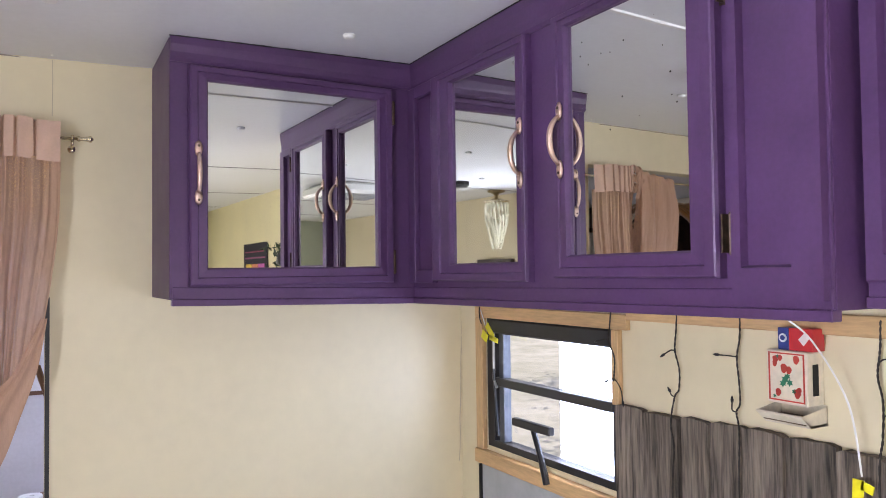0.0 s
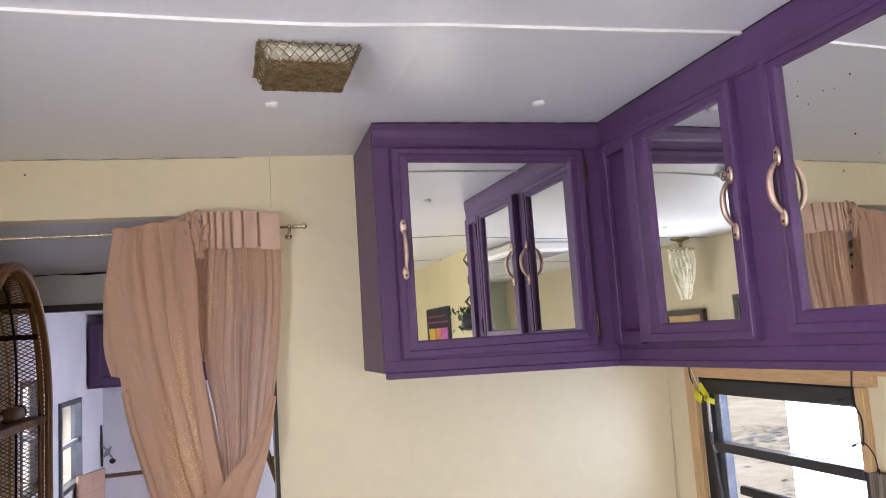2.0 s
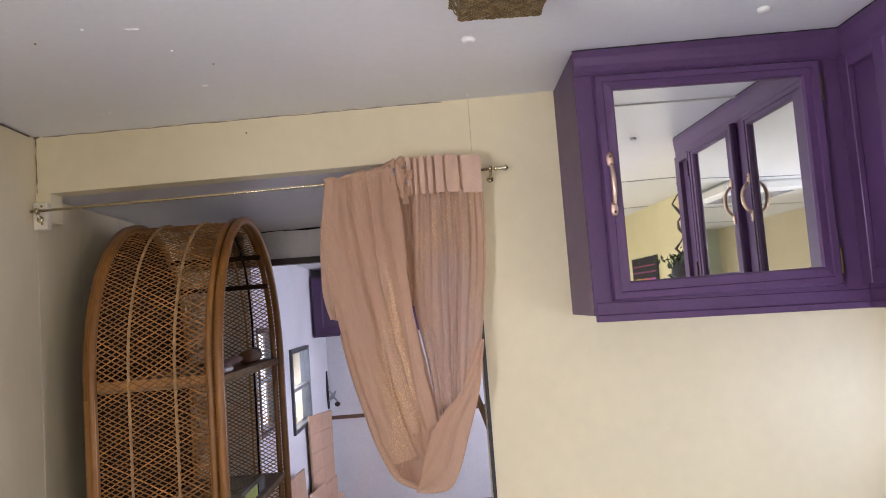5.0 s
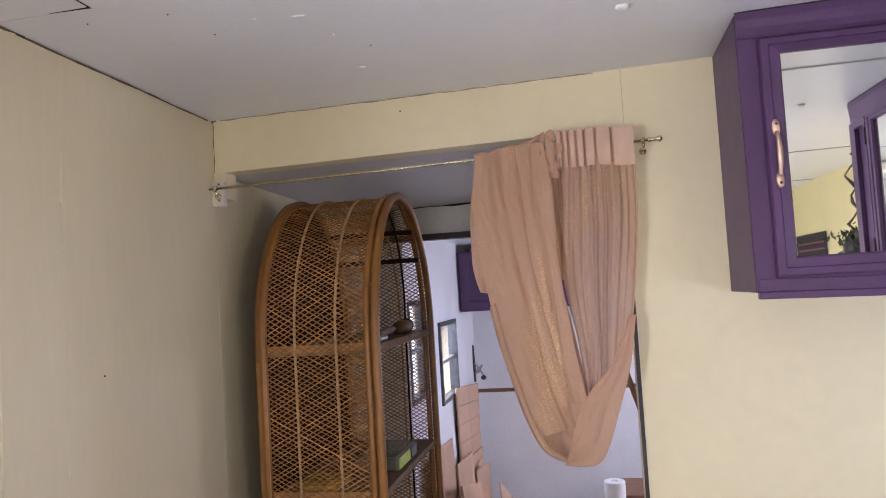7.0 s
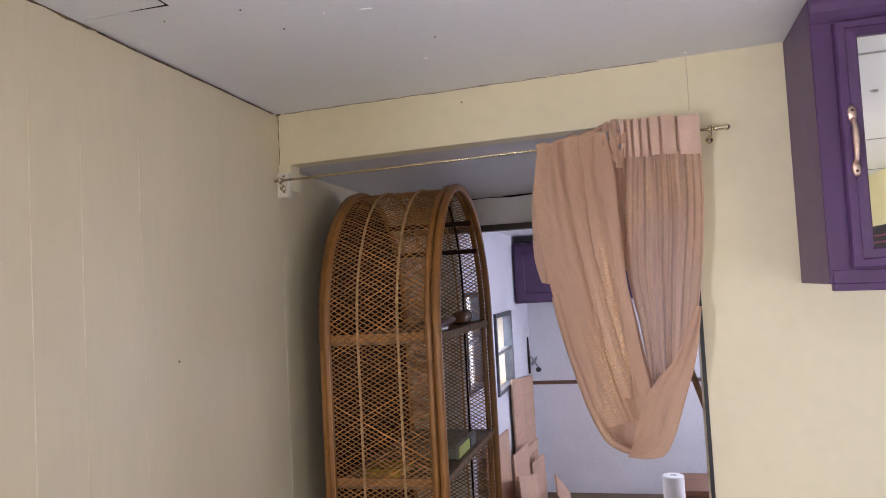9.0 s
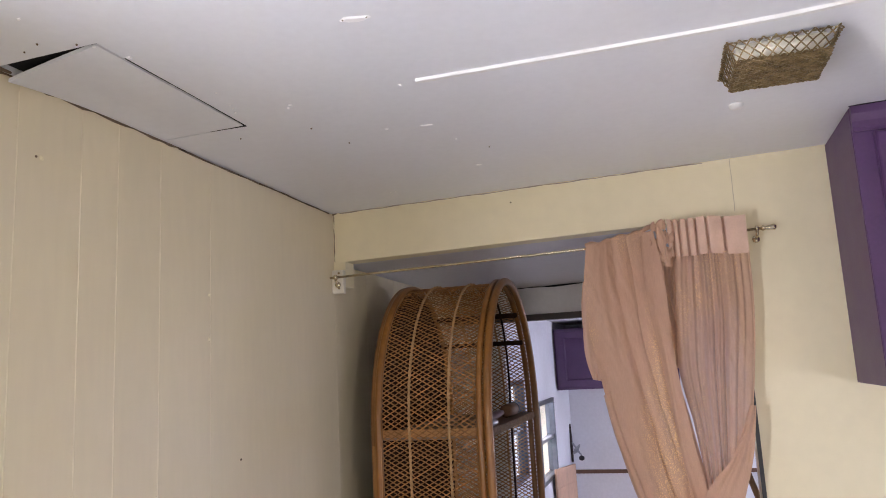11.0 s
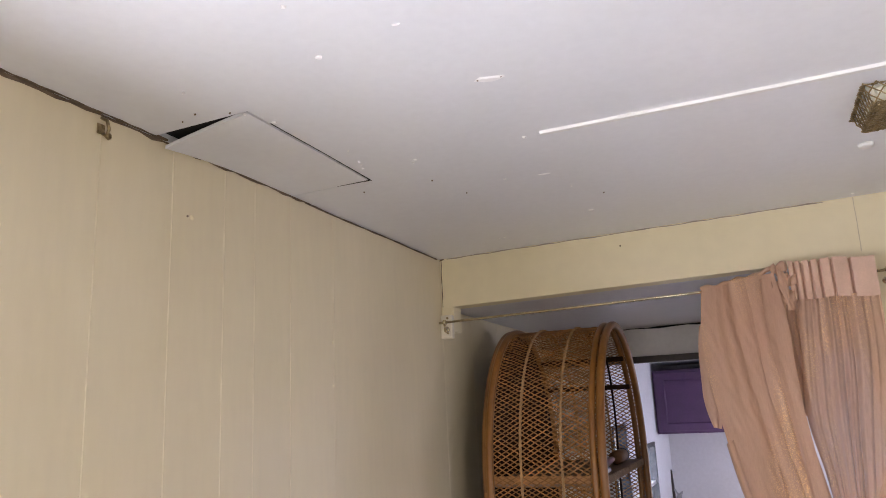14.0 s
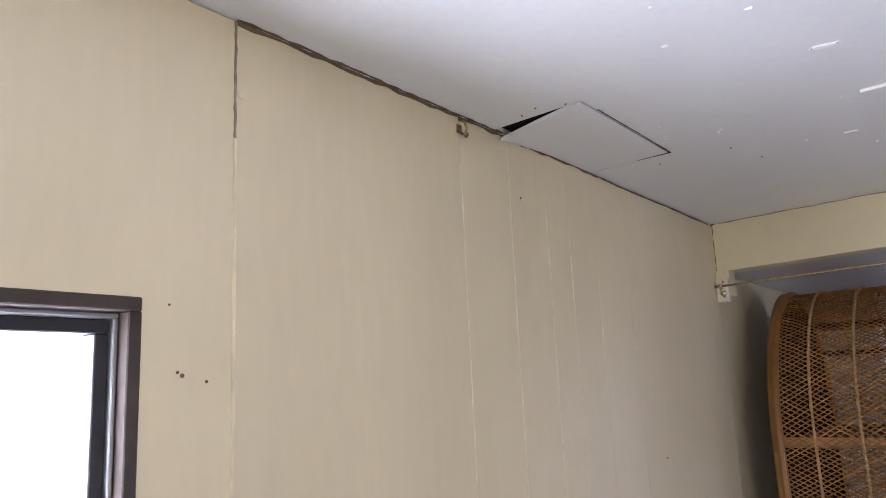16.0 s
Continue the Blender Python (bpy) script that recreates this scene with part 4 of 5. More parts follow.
             [(0.969, -0.046, 1.838), (0.968, -0.048, 1.71), (0.957, -0.050, 1.59), (0.931, -0.054, 1.44), (0.906, -0.056, 1.348), (0.876, -0.056, 1.262), (0.856, -0.054, 1.229)], 6.6, 0.0068, 170, 90, 3)
part("panel", sheet(bmesh.new(), rows), SHEER, curtain, smooth=True)
# the part thrown over the rod
rows = cloth([(0.635, -0.045, 1.878), (0.626, -0.050, 1.758), (0.646, -0.054, 1.59), (0.684, -0.056, 1.40), (0.734, -0.056, 1.275)],
             [(0.780, -0.046, 1.897), (0.796, -0.056, 1.768), (0.801, -0.060, 1.64), (0.818, -0.062, 1.46), (0.838, -0.058, 1.300)], 1.7, 0.0075, 100, 80, 14, 0.35, bulge=0.010)
part("panel", sheet(bmesh.new(), rows), CLOTH, curtain, smooth=True)
# its far side, which comes down behind the rod and turns under
rows = cloth([(0.636, -0.026, 1.879), (0.624, -0.012, 1.758), (0.642, -0.008, 1.59), (0.680, -0.010, 1.40), (0.728, -0.02, 1.269), (0.775, -0.03, 1.228)],
             [(0.770, -0.026, 1.895), (0.778, -0.014, 1.76), (0.795, -0.012, 1.62), (0.826, -0.014, 1.46), (0.845, -0.02, 1.35), (0.850, -0.03, 1.232)], 2.0, 0.004, 60, 60, 5, 0.2)
part("back_fall", sheet(bmesh.new(), rows), CLOTH, curtain, smooth=True)
# top of the fold over the rod
rows = []
for j in range(11):
    a = math.pi * j / 10
    rows.append([(0.634 + 0.150 * i / 40, RY - 0.001 - 0.011 * math.cos(a) * (1 + 0.15 * math.sin(i * 0.9)), 1.876 + 0.027 * (i / 40) ** 1.4 + 0.009 * math.sin(a) + 0.0035 * math.sin(i * 0.55) * math.sin(i * 0.21)) for i in range(41)])
part("fold", sheet(bmesh.new(), rows), CLOTH, curtain, smooth=True)
# outer hem band of the thrown part
rows = cloth([(0.752, -0.060, 1.884), (0.757, -0.072, 1.768), (0.771, -0.076, 1.64), (0.791, -0.076, 1.46), (0.813, -0.074, 1.345)],
             [(0.781, -0.056, 1.896), (0.797, -0.066, 1.768), (0.802, -0.070, 1.64), (0.819, -0.070, 1.46), (0.842, -0.070, 1.340)], 0.8, 0.003, 12, 60, 2)
part("hem", sheet(bmesh.new(), rows), PLAIN_CLOTH, curtain, smooth=True)
# a long crease that runs down the thrown part
rows = cloth([(0.690, -0.060, 1.886), (0.705, -0.074, 1.74), (0.728, -0.078, 1.58), (0.762, -0.076, 1.42), (0.785, -0.070, 1.34)],
             [(0.722, -0.052, 1.890), (0.740, -0.060, 1.74), (0.764, -0.064, 1.58), (0.795, -0.064, 1.42), (0.808, -0.062, 1.34)], 0.5, 0.003, 14, 60, 9)
part("crease", sheet(bmesh.new(), rows), CLOTH, curtain, smooth=True)
# folds behind the slit between the two parts
rows = cloth([(0.772, -0.014, 1.885), (0.776, -0.010, 1.83), (0.780, -0.008, 1.76), (0.784, -0.010, 1.68), (0.792, -0.012, 1.60)],
             [(0.838, -0.016, 1.845), (0.832, -0.012, 1.81), (0.830, -0.010, 1.75), (0.830, -0.012, 1.67), (0.816, -0.014, 1.60)], 3.0, 0.005, 40, 50, 17)
part("inner_fold", sheet(bmesh.new(), rows), CLOTH, curtain, smooth=True)
# loop at the bottom: the swing from the right edge under to the left
rows = cloth([(0.949, -0.058, 1.52), (0.930, -0.070, 1.425), (0.904, -0.080, 1.340), (0.880, -0.086, 1.264), (0.858, -0.086, 1.229), (0.822, -0.080, 1.2195), (0.788, -0.072, 1.221)],
             [(0.938, -0.056, 1.52), (0.894, -0.072, 1.425), (0.852, -0.082, 1.380), (0.829, -0.088, 1.345), (0.815, -0.088, 1.305), (0.801, -0.084, 1.262), (0.786, -0.072, 1.2265)], 1.6, 0.0035, 40, 60, 6, 0.0, bulge=0.006)
part("loop", sheet(bmesh.new(), rows), PLAIN_CLOTH, curtain, smooth=True)
rows = []
for j in range(15):
    a = math.pi * 1.2 * j / 14
    row = []
    for i in range(51):
        p = mixed([(0.650, 0, 1.55), (0.668, 0, 1.46), (0.690, 0, 1.382), (0.712, 0, 1.310), (0.738, 0, 1.256), (0.768, 0, 1.230), (0.800, 0, 1.2205)], i / 50)
        row.append((p.x + 0.008 - 0.010 * math.sin(a), -0.042 + 0.032 * math.cos(a) - 0.003 * math.sin(i * 0.4), p.z + 0.006 - 0.006 * math.sin(a)))
    rows.append(row)
part("rolled_edge", sheet(bmesh.new(), rows), CLOTH, curtain, smooth=True)
# narrow tail behind the left edge
rows = cloth([(0.622, -0.020, 1.80), (0.610, -0.012, 1.72), (0.612, -0.010, 1.65), (0.624, -0.010, 1.583)], [(0.655, -0.020, 1.83), (0.655, -0.014, 1.72), (0.655, -0.012, 1.65), (0.643, -0.010, 1.580)], 1.5, 0.003, 16, 30, 4)
part("tail", sheet(bmesh.new(), rows), CLOTH, curtain, smooth=True)
# crumpled knot between the two parts
rk = random.Random(21)
for k in range(5):
    z = 1.898 - 0.016 * k
    rows = []
    for j in range(9):
        a = 2.6 * j / 8 - 0.3
        rows.append([(0.778 + 0.010 * (k % 2) + 0.034 * i / 14 + 0.003 * math.sin(k * 2 + i * 0.8), -0.046 - 0.016 * math.sin(a) * (0.6 + 0.4 * math.sin(i * 0.5 + k)), z + 0.014 * math.cos(a) + 0.008 * (i / 14) * (-1) ** k + 0.004 * math.sin(i * 0.9 + k)) for i in range(15)])
    part("knot_fold", sheet(bmesh.new(), rows), CLOTH, curtain, smooth=True)
rows = cloth([(0.786, -0.062, 1.905), (0.792, -0.066, 1.86), (0.800, -0.064, 1.815)], [(0.803, -0.060, 1.895), (0.808, -0.064, 1.855), (0.812, -0.062, 1.813)], 1.0, 0.002, 10, 16, 7)
part("knot_tail", sheet(bmesh.new(), rows), CLOTH, curtain, smooth=True)

# ---- rattan shelf with an arched top ----
AY, AR, RISE, APEX, BASE = 0.309, 0.306, 0.365, 1.849, 0.361
SPRING = APEX - RISE
LEG = SPRING - BASE
ARC = math.pi * (AR + RISE) / 2
LENGTH = 2 * LEG + ARC
BX0, BX1 = 0.101, 0.374


def hoop(s, r=0.0):
    """A point of the arch outline at s metres from the near foot, r outwards: y and z."""
    if s < LEG:
        return AY - AR - r, BASE + s
    if s > LEG + ARC:
        return AY + AR + r, BASE + LENGTH - s
    a = math.pi * (1 - (s - LEG) / ARC)
    return AY + (AR + r) * math.cos(a), SPRING + (RISE + r) * math.sin(a)


def hoop_path(x, r=0.0, n=44):
    ss = [0, LEG * 0.33, LEG * 0.66] + [LEG + ARC * i / n for i in range(n + 1)] + [LEG + ARC + LEG * 0.34, LEG + ARC + LEG * 0.67, LENGTH]
    return [(x, *hoop(s, r)) for s in ss]


shelf = thing("rattan_shelf", "honey brown woven rattan shelf with an arched top", "shelf", (0, 0, 0))
for x, r, w in ((BX1 + 0.004, 0.003, 0.0105), (BX1 - 0.016, 0.004, 0.008), (BX0 + 0.004, 0.002, 0.010)):
    part("arch_pole", tube(bmesh.new(), hoop_path(x, r), w, 10), RATTAN_POLE, shelf, "bent rattan pole", True)
for s0, s1, mat, label in ((0.0, 1.449 - BASE, RATTAN_BAND, "pale flat wrapped rattan band"), (1.4495 - BASE, LENGTH, RATTAN_BROWN, "brown flat wrapped rattan band")):
    rows = [[(x, *hoop(s0 + (s1 - s0) * i / 90, r)) for i in range(91)] for x, r in ((BX0 - 0.012, 0.004), (BX0 - 0.012, 0.009), (BX0 + 0.012, 0.009), (BX0 + 0.012, 0.004), (BX0 - 0.012, 0.004))]
    part("rear_band", sheet(bmesh.new(), rows), mat, shelf, label, True)
for x in (0.184, 0.283):
    bm = bmesh.new()
    for k in (0, 1):
        pts = []
        for i in range(420):
            s = LENGTH * i / 419
            y, z = hoop(s, 0.003 + 0.0016 * math.cos(s * 300 + math.pi * k))
            pts.append((x + 0.0026 * math.sin(s * 300 + math.pi * k), y, z))
        tube(bm, pts, 0.0024, 5)
    part("binding", bm, RATTAN_LIGHT, shelf, "pale twisted binding cord")


def weave(step, run, lay):
    """Slanting flat strands over the whole arch, one way; lay: which of the two ways lies on top first."""
    rw = random.Random(int(run * 1000) + 7)
    bm = bmesh.new()
    s0 = -abs(run)
    while s0 < LENGTH + abs(run):
        j, wide = rw.uniform(-0.0011, 0.0011), rw.uniform(0.0013, 0.0019)
        tip = rw.uniform(-0.0014, 0.0014)
        rows = []
        for i in range(13):
            u = i / 12
            at = s0 + j + tip * u + run * (u - 0.5)
            if 0.002 <= at <= LENGTH - 0.002:
                r = 0.0010 * (1 if (i + lay) % 2 else -1)
                x = BX0 + (BX1 - BX0) * u
                rows.append([(x, *hoop(min(LENGTH, max(0.0, at + d)), r + h)) for d, h in ((-wide, 0.0), (0.0, 0.0007), (wide, 0.0), (0.0, -0.0007), (-wide, 0.0))])
        if len(rows) > 1:
            sheet(bm, rows)
        s0 += step
    tagged(part("weave", bm, RATTAN, shelf, "woven rattan strands"), kind="stuff")


weave(0.0112, 0.150, 0)
weave(0.0112, -0.150, 1)
# back of the shelf
bm = bmesh.new()
step = 0.0125
for sgn in (-1, 1):
    for k in range(-60, 190):
        c = BASE + k * step
        pts = []
        for i in range(13):
            yy = AY - AR + 2 * AR * i / 12
            zz = c + sgn * 0.62 * (yy - AY)
            lim = SPRING + RISE / AR * math.sqrt(max(0.0, AR * AR - (yy - AY) ** 2))
            if BASE < zz < lim:
                pts.append((BX0 + 0.004 + 0.001 * sgn, yy, zz))
        if len(pts) > 1:
            tube(bm, pts, 0.0018, 4, False)
# backing and back weave carry the interior shade in their dark colour
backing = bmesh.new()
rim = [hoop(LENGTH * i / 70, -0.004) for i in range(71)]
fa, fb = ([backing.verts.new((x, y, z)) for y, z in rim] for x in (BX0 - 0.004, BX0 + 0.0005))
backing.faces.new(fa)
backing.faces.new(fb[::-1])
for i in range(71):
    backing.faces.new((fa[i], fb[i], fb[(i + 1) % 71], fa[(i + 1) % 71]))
part("backing", backing, RATTAN_SHADED, shelf, "woven cane backing with inner shade in its colour")
part("back_weave", bm, RATTAN_SHADED, shelf, "woven rattan back")
# inner pole and bars are darkened with the same shade colour
part("far_pole", tube(bmesh.new(), [(0.300, *hoop(LENGTH - d, -0.007)) for d in (0.0, 0.4, 0.8, LEG)] + [(0.300 + 0.03 * k / 16, *hoop(LEG + ARC * (1 - 0.62 * k / 16), -0.007)) for k in range(1, 17)], 0.0032, 8), RATTAN_SHADED, shelf, "inner rattan pole in the shade-dark colour", True)
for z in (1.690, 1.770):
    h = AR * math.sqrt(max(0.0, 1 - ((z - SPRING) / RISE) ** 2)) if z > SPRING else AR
    part("cross_bar", boxes(((BX0 + 0.012, AY + h - 0.016, z - 0.007), (BX1 - 0.01, AY + h - 0.006, z + 0.007)), bevel=0.002), RATTAN_SHADED, shelf, "inner rattan cross bar in the shade-dark colour")
for z in (1.477, 1.143, 0.82, 0.50):
    bm = bmesh.new()
    box(bm, (BX0 + 0.01, AY - AR + 0.006, z - 0.018), (BX1 - 0.004, AY + AR - 0.006, z), 0.003)
    tier = part("tier", bm, TIER_CANE, shelf, "woven rattan shelf board")
    bm = bmesh.new()
    for i in range(92):
        yy = AY - AR + 0.012 + (2 * AR - 0.024) * i / 91
        tube(bm, [(BX1 - 0.003, yy, z - 0.017), (BX1 - 0.0005, yy + 0.001, z - 0.009), (BX1 - 0.003, yy, z)], 0.0032, 5)
    part("wrapping", bm, TIER_CANE, tier, "wrapped cane edge")
    part("side_band", boxes(((BX0 + 0.01, AY - AR + 0.0022, z - 0.010), (BX1 - 0.01, AY - AR + 0.0052, z + 0.008)), bevel=0.001), RATTAN_BAND, tier, "pale cane band")

# tools on the shelf
tool = thing("hand_tool", "dark red handled tool with a bright steel head, on the shelf", "tool", (0.338, 0.15, 1.4775))
bm = tube(bmesh.new(), [(0, -0.06, 0.014), (0, 0.02, 0.015), (0.0, 0.12, 0.020), (0, 0.17, 0.020)], [0.009, 0.012, 0.010, 0.007], 10)
part("handle", bm, material("dark_red_wood", (0.10, 0.02, 0.015), 0.35, vary=0.2, scale=20), tool, smooth=True)
part("head", boxes(((0.012, -0.05, 0.001), (0.026, 0.015, 0.014)), bevel=0.004), material("bright_steel", (0.5, 0.5, 0.5), 0.3, metal=1.0), tool, "bright steel head")
spool = thing("spool", "brown wound spool on the rattan shelf", "spool", (0.335, 0.43, 1.4775))
bm = tube(bmesh.new(), [(0, -0.05, 0.0188), (0, -0.045, 0.0188), (0, 0.05, 0.0188), (0, 0.055, 0.0188)], [0.012, 0.0185, 0.0185, 0.012], 14)
part("winding", bm, material("brown_cord", (0.14, 0.06, 0.02), 0.6, vary=0.3, scale=10, fine=120, stretch=(1, 20, 1)), spool, smooth=True)
part("rim", tube(bmesh.new(), [(0, 0.052, 0.02), (0, 0.062, 0.02)], 0.0198, 14), BLACK, spool, "black end rim")
case = thing("plastic_case", "clear plastic case with green and yellow contents, on the shelf", "case", (0.306, 0.31, 1.1435))
part("shell", boxes(((-0.055, -0.11, 0.001), (0.055, 0.11, 0.038)), bevel=0.006), material("clear_grey_plastic", (0.15, 0.15, 0.12), 0.15, vary=0.1, scale=10), case)
part("insert", boxes(((0.054, -0.10, 0.004), (0.057, 0.02, 0.032)), bevel=0.001), material("lime_plastic", (0.42, 0.50, 0.05), 0.4, vary=0.2, scale=30), case, "lime green insert")
part("insert", boxes(((0.054, 0.03, 0.004), (0.0575, 0.09, 0.030)), bevel=0.001), BLACK, case, "black insert")
packet = thing("packet", "yellow paper packet lying on the rattan shelf", "packet", (0.235, 0.075, 1.1435))
part("wrap", boxes(((-0.07, -0.05, 0.0005), (0.03, 0.05, 0.022)), bevel=0.006), material("yellow_paper", (0.40, 0.26, 0.02), 0.6, vary=0.15, scale=20), packet)

# ---- brass openwork ceiling lamp ----
lamp = thing("ceiling_lamp", "square antique brass openwork lamp shade on the ceiling", "lamp", (0.981, -0.571, ceil_z(0.981, -0.571)))
HT, HB, DZ = 0.072, 0.060, -0.028


def lattice(bm, a, b, c, d, n, m, rad, wob, rnd2):
    """Diamond openwork over the four-cornered face a b c d (a-b and d-c run along it)."""
    a, b, c, d = (Vector(p) for p in (a, b, c, d))
    at = lambda u, v: (a.lerp(b, u)).lerp(d.lerp(c, u), v)
    for sgn in (1, -1):
        for k in range(-m, n + m + 1):
            pts = []
            for i in range(m + 1):
                u = (k + sgn * i) / n
                if -1e-6 <= u <= 1 + 1e-6:
                    p = at(u, i / m)
                    pts.append(p + Vector([rnd2.uniform(-wob, wob) for _ in range(3)]))
            if len(pts) > 1:
                tube(bm, pts, rad, 5)


rl = random.Random(9)
tops = [(-HT, -HT, -0.001), (HT, -HT, -0.001), (HT, HT, -0.001), (-HT, HT, -0.001)]
lows = [(-HB, -HB, DZ), (HB, -HB, DZ), (HB, HB, DZ), (-HB, HB, DZ)]


def loops(bm, a, b, n, size, out, rad, r):
    """A row of small wire loops along an edge, as crocheted metal has."""
    a, b, out = Vector(a), Vector(b), Vector(out)
    d = (b - a).normalized()
    for i in range(n):
        c = a.lerp(b, (i + 0.5) / n) + Vector([r.uniform(-0.0006, 0.0006) for _ in range(3)])
        q = size * r.uniform(0.85, 1.2)
        tube(bm, [c + d * q * math.cos(t) + out * q * math.sin(t) for t in (2 * math.pi * m / 8 for m in range(9))], rad, 4)


for k in range(4):
    j = (k + 1) % 4
    bm = bmesh.new()
    lattice(bm, lows[k], lows[j], tops[j], tops[k], 9, 2, 0.0010, 0.0005, rl)
    side = (Vector(tops[k]) + Vector(tops[j])).normalized()
    loops(bm, Vector(tops[k]) + Vector((0, 0, -0.003)), Vector(tops[j]) + Vector((0, 0, -0.003)), 15, 0.0034, side * 0.9 + Vector((0, 0, -0.2)), 0.0009, rl)
    loops(bm, lows[k], lows[j], 13, 0.0036, side * 0.9 + Vector((0, 0, 0.2)), 0.0010, rl)
    part("side", bm, OLD_BRASS, lamp, "brass openwork side")
bm = bmesh.new()
lattice(bm, lows[0], lows[1], lows[2], lows[3], 14, 14, 0.0016, 0.0006, rl)
part("bottom", bm, OLD_BRASS, lamp, "brass openwork bottom")
part("base_plate", boxes(((-0.066, -0.066, -0.0022), (0.066, 0.066, -0.0004))), CHALK, lamp, "white base plate")
glass = bmesh.new()
gl = [glass.verts.new((x * r, y * r, z)) for r, z in ((0.060, -0.0024), (0.050, -0.0235)) for x, y in ((-1, -1), (1, -1), (1, 1), (-1, 1))]
for f in ((0, 1, 5, 4), (1, 2, 6, 5), (2, 3, 7, 6), (3, 0, 4, 7), (4, 5, 6, 7), (3, 2, 1, 0)):
    glass.faces.new([gl[i] for i in f])
bmesh.ops.bevel(glass, geom=glass.edges[:], offset=0.003, segments=2, affect="EDGES")
part("diffuser", glass, material("frosted_cream_glass", (0.90, 0.86, 0.74), 0.25), lamp, "frosted cream glass bowl", True)
# ---- things on the kitchen wall ----
splash = setting("backsplash", boxes(((RX - 0.006, -0.60, 0.9), (RX - 0.0005, -0.105, 1.118)), bevel=0.001), COUNTER, "pale grey backsplash panel under the window", "wall")
setting("backsplash_gap", boxes(((RX - 0.008, -0.1045, 0.9), (RX - 0.0005, -0.092, 1.112))), DARK, "dark gap beside the backsplash panel", "wall")
counter = thing("kitchen_counter", "grey kitchen counter along the window wall", "counter", (RX - 0.30, -0.85, 0.0))
part("worktop", boxes(((-0.30, -0.74, 0.862), (0.29, 0.84, 0.90)), bevel=0.004), COUNTER, counter)
part("body", boxes(((-0.27, -0.73, 0.0005), (0.29, 0.84, 0.861))), PURPLE, counter, "purple painted counter base")

WIRE = material("dark_twisted_wire", (0.022, 0.017, 0.013), 0.6, vary=0.3, scale=90)


def wire_string(pts, twigs, label):
    """A hanging string-light wire of two twisted strands with small bulbs on twigs."""
    t = thing("string_light", label, "string light", pts[0], "string lights over the kitchen wall")
    o = Vector(pts[0])
    for k in (0, 1):
        path = []
        n = 90
        for i in range(n + 1):
            p = mixed([Vector(q) - o for q in pts], i / n)
            a = i * 0.9 + math.pi * k
            path.append(p + Vector((0.0007 * math.cos(a), 0.0007 * math.sin(a), 0)))
        part("strand", tube(bmesh.new(), path, 0.0011, 5), WIRE, t)
    for tw in twigs:
        q = [Vector(p) - o for p in tw]
        b = part("twig", tube(bmesh.new(), [mixed(q, i / 8) for i in range(9)], 0.0012, 5), WIRE, t)
        d = (q[-1] - q[-2]).normalized()
        part("bulb", tube(bmesh.new(), [q[-1], q[-1] + d * 0.004, q[-1] + d * 0.010], [0.0022, 0.0026, 0.0008], 7), BLACK, b, "tiny unlit bulb")


SX = RX - 0.014
wire_string([(SX - 0.004, -0.600, 1.530), (SX - 0.003, -0.594, 1.49), (SX - 0.003, -0.590, 1.462), (SX - 0.003, -0.606, 1.43), (SX - 0.003, -0.603, 1.385)],
            [[(SX - 0.003, -0.592, 1.462), (SX - 0.005, -0.580, 1.465), (SX - 0.007, -0.563, 1.460)], [(SX - 0.003, -0.600, 1.39), (SX - 0.006, -0.612, 1.388), (SX - 0.006, -0.626, 1.372), (SX - 0.006, -0.630, 1.350)], [(SX - 0.003, -0.603, 1.386), (SX - 0.004, -0.596, 1.389), (SX - 0.004, -0.586, 1.384)]],
            "dark twisted wire of a string light by the window")
wire_string([(SX, -0.764, 1.530), (SX, -0.760, 1.49), (SX, -0.757, 1.458), (SX, -0.766, 1.425), (SX, -0.764, 1.39), (SX - 0.002, -0.756, 1.376), (SX - 0.014, -0.757, 1.33), (SX - 0.014, -0.763, 1.29), (SX - 0.014, -0.758, 1.21), (SX - 0.014, -0.76, 1.05)],
            [[(SX, -0.757, 1.458), (SX - 0.003, -0.750, 1.458), (SX - 0.006, -0.738, 1.450)], [(SX, -0.757, 1.377), (SX - 0.003, -0.751, 1.378), (SX - 0.004, -0.748, 1.384)]],
            "dark twisted wire of a string light on the wall")
wire_string([(SX, -0.895, 1.530), (SX, -0.893, 1.49), (SX, -0.887, 1.458), (SX, -0.890, 1.42), (SX, -0.891, 1.385), (SX, -0.884, 1.370), (SX - 0.002, -0.889, 1.35), (SX - 0.014, -0.899, 1.32), (SX - 0.014, -0.897, 1.25), (SX - 0.014, -0.90, 1.05)],
            [[(SX, -0.887, 1.459), (SX - 0.003, -0.872, 1.460), (SX - 0.005, -0.855, 1.460)], [(SX, -0.885, 1.370), (SX - 0.004, -0.879, 1.373), (SX - 0.004, -0.879, 1.386)]],
            "dark twisted wire of a string light on the wall")
wire_string([(SX, -1.118, 1.530), (SX, -1.116, 1.49), (SX, -1.112, 1.455), (SX, -1.118, 1.42), (SX, -1.116, 1.37), (SX - 0.014, -1.118, 1.31), (SX - 0.014, -1.12, 1.05)],
            [[(SX, -1.112, 1.47), (SX - 0.004, -1.122, 1.478), (SX - 0.004, -1.135, 1.478)], [(SX, -1.117, 1.40), (SX - 0.004, -1.126, 1.404), (SX - 0.005, -1.138, 1.396)]],
            "dark twisted wire of a string light near the match box")

YELLOW = material("bright_yellow_plastic", (0.80, 0.72, 0.02), 0.4, vary=0.08, scale=40)


def yellow_tag(at, cord_pts, label, folds):
    t = thing("yellow_tag", label, "tag", at)
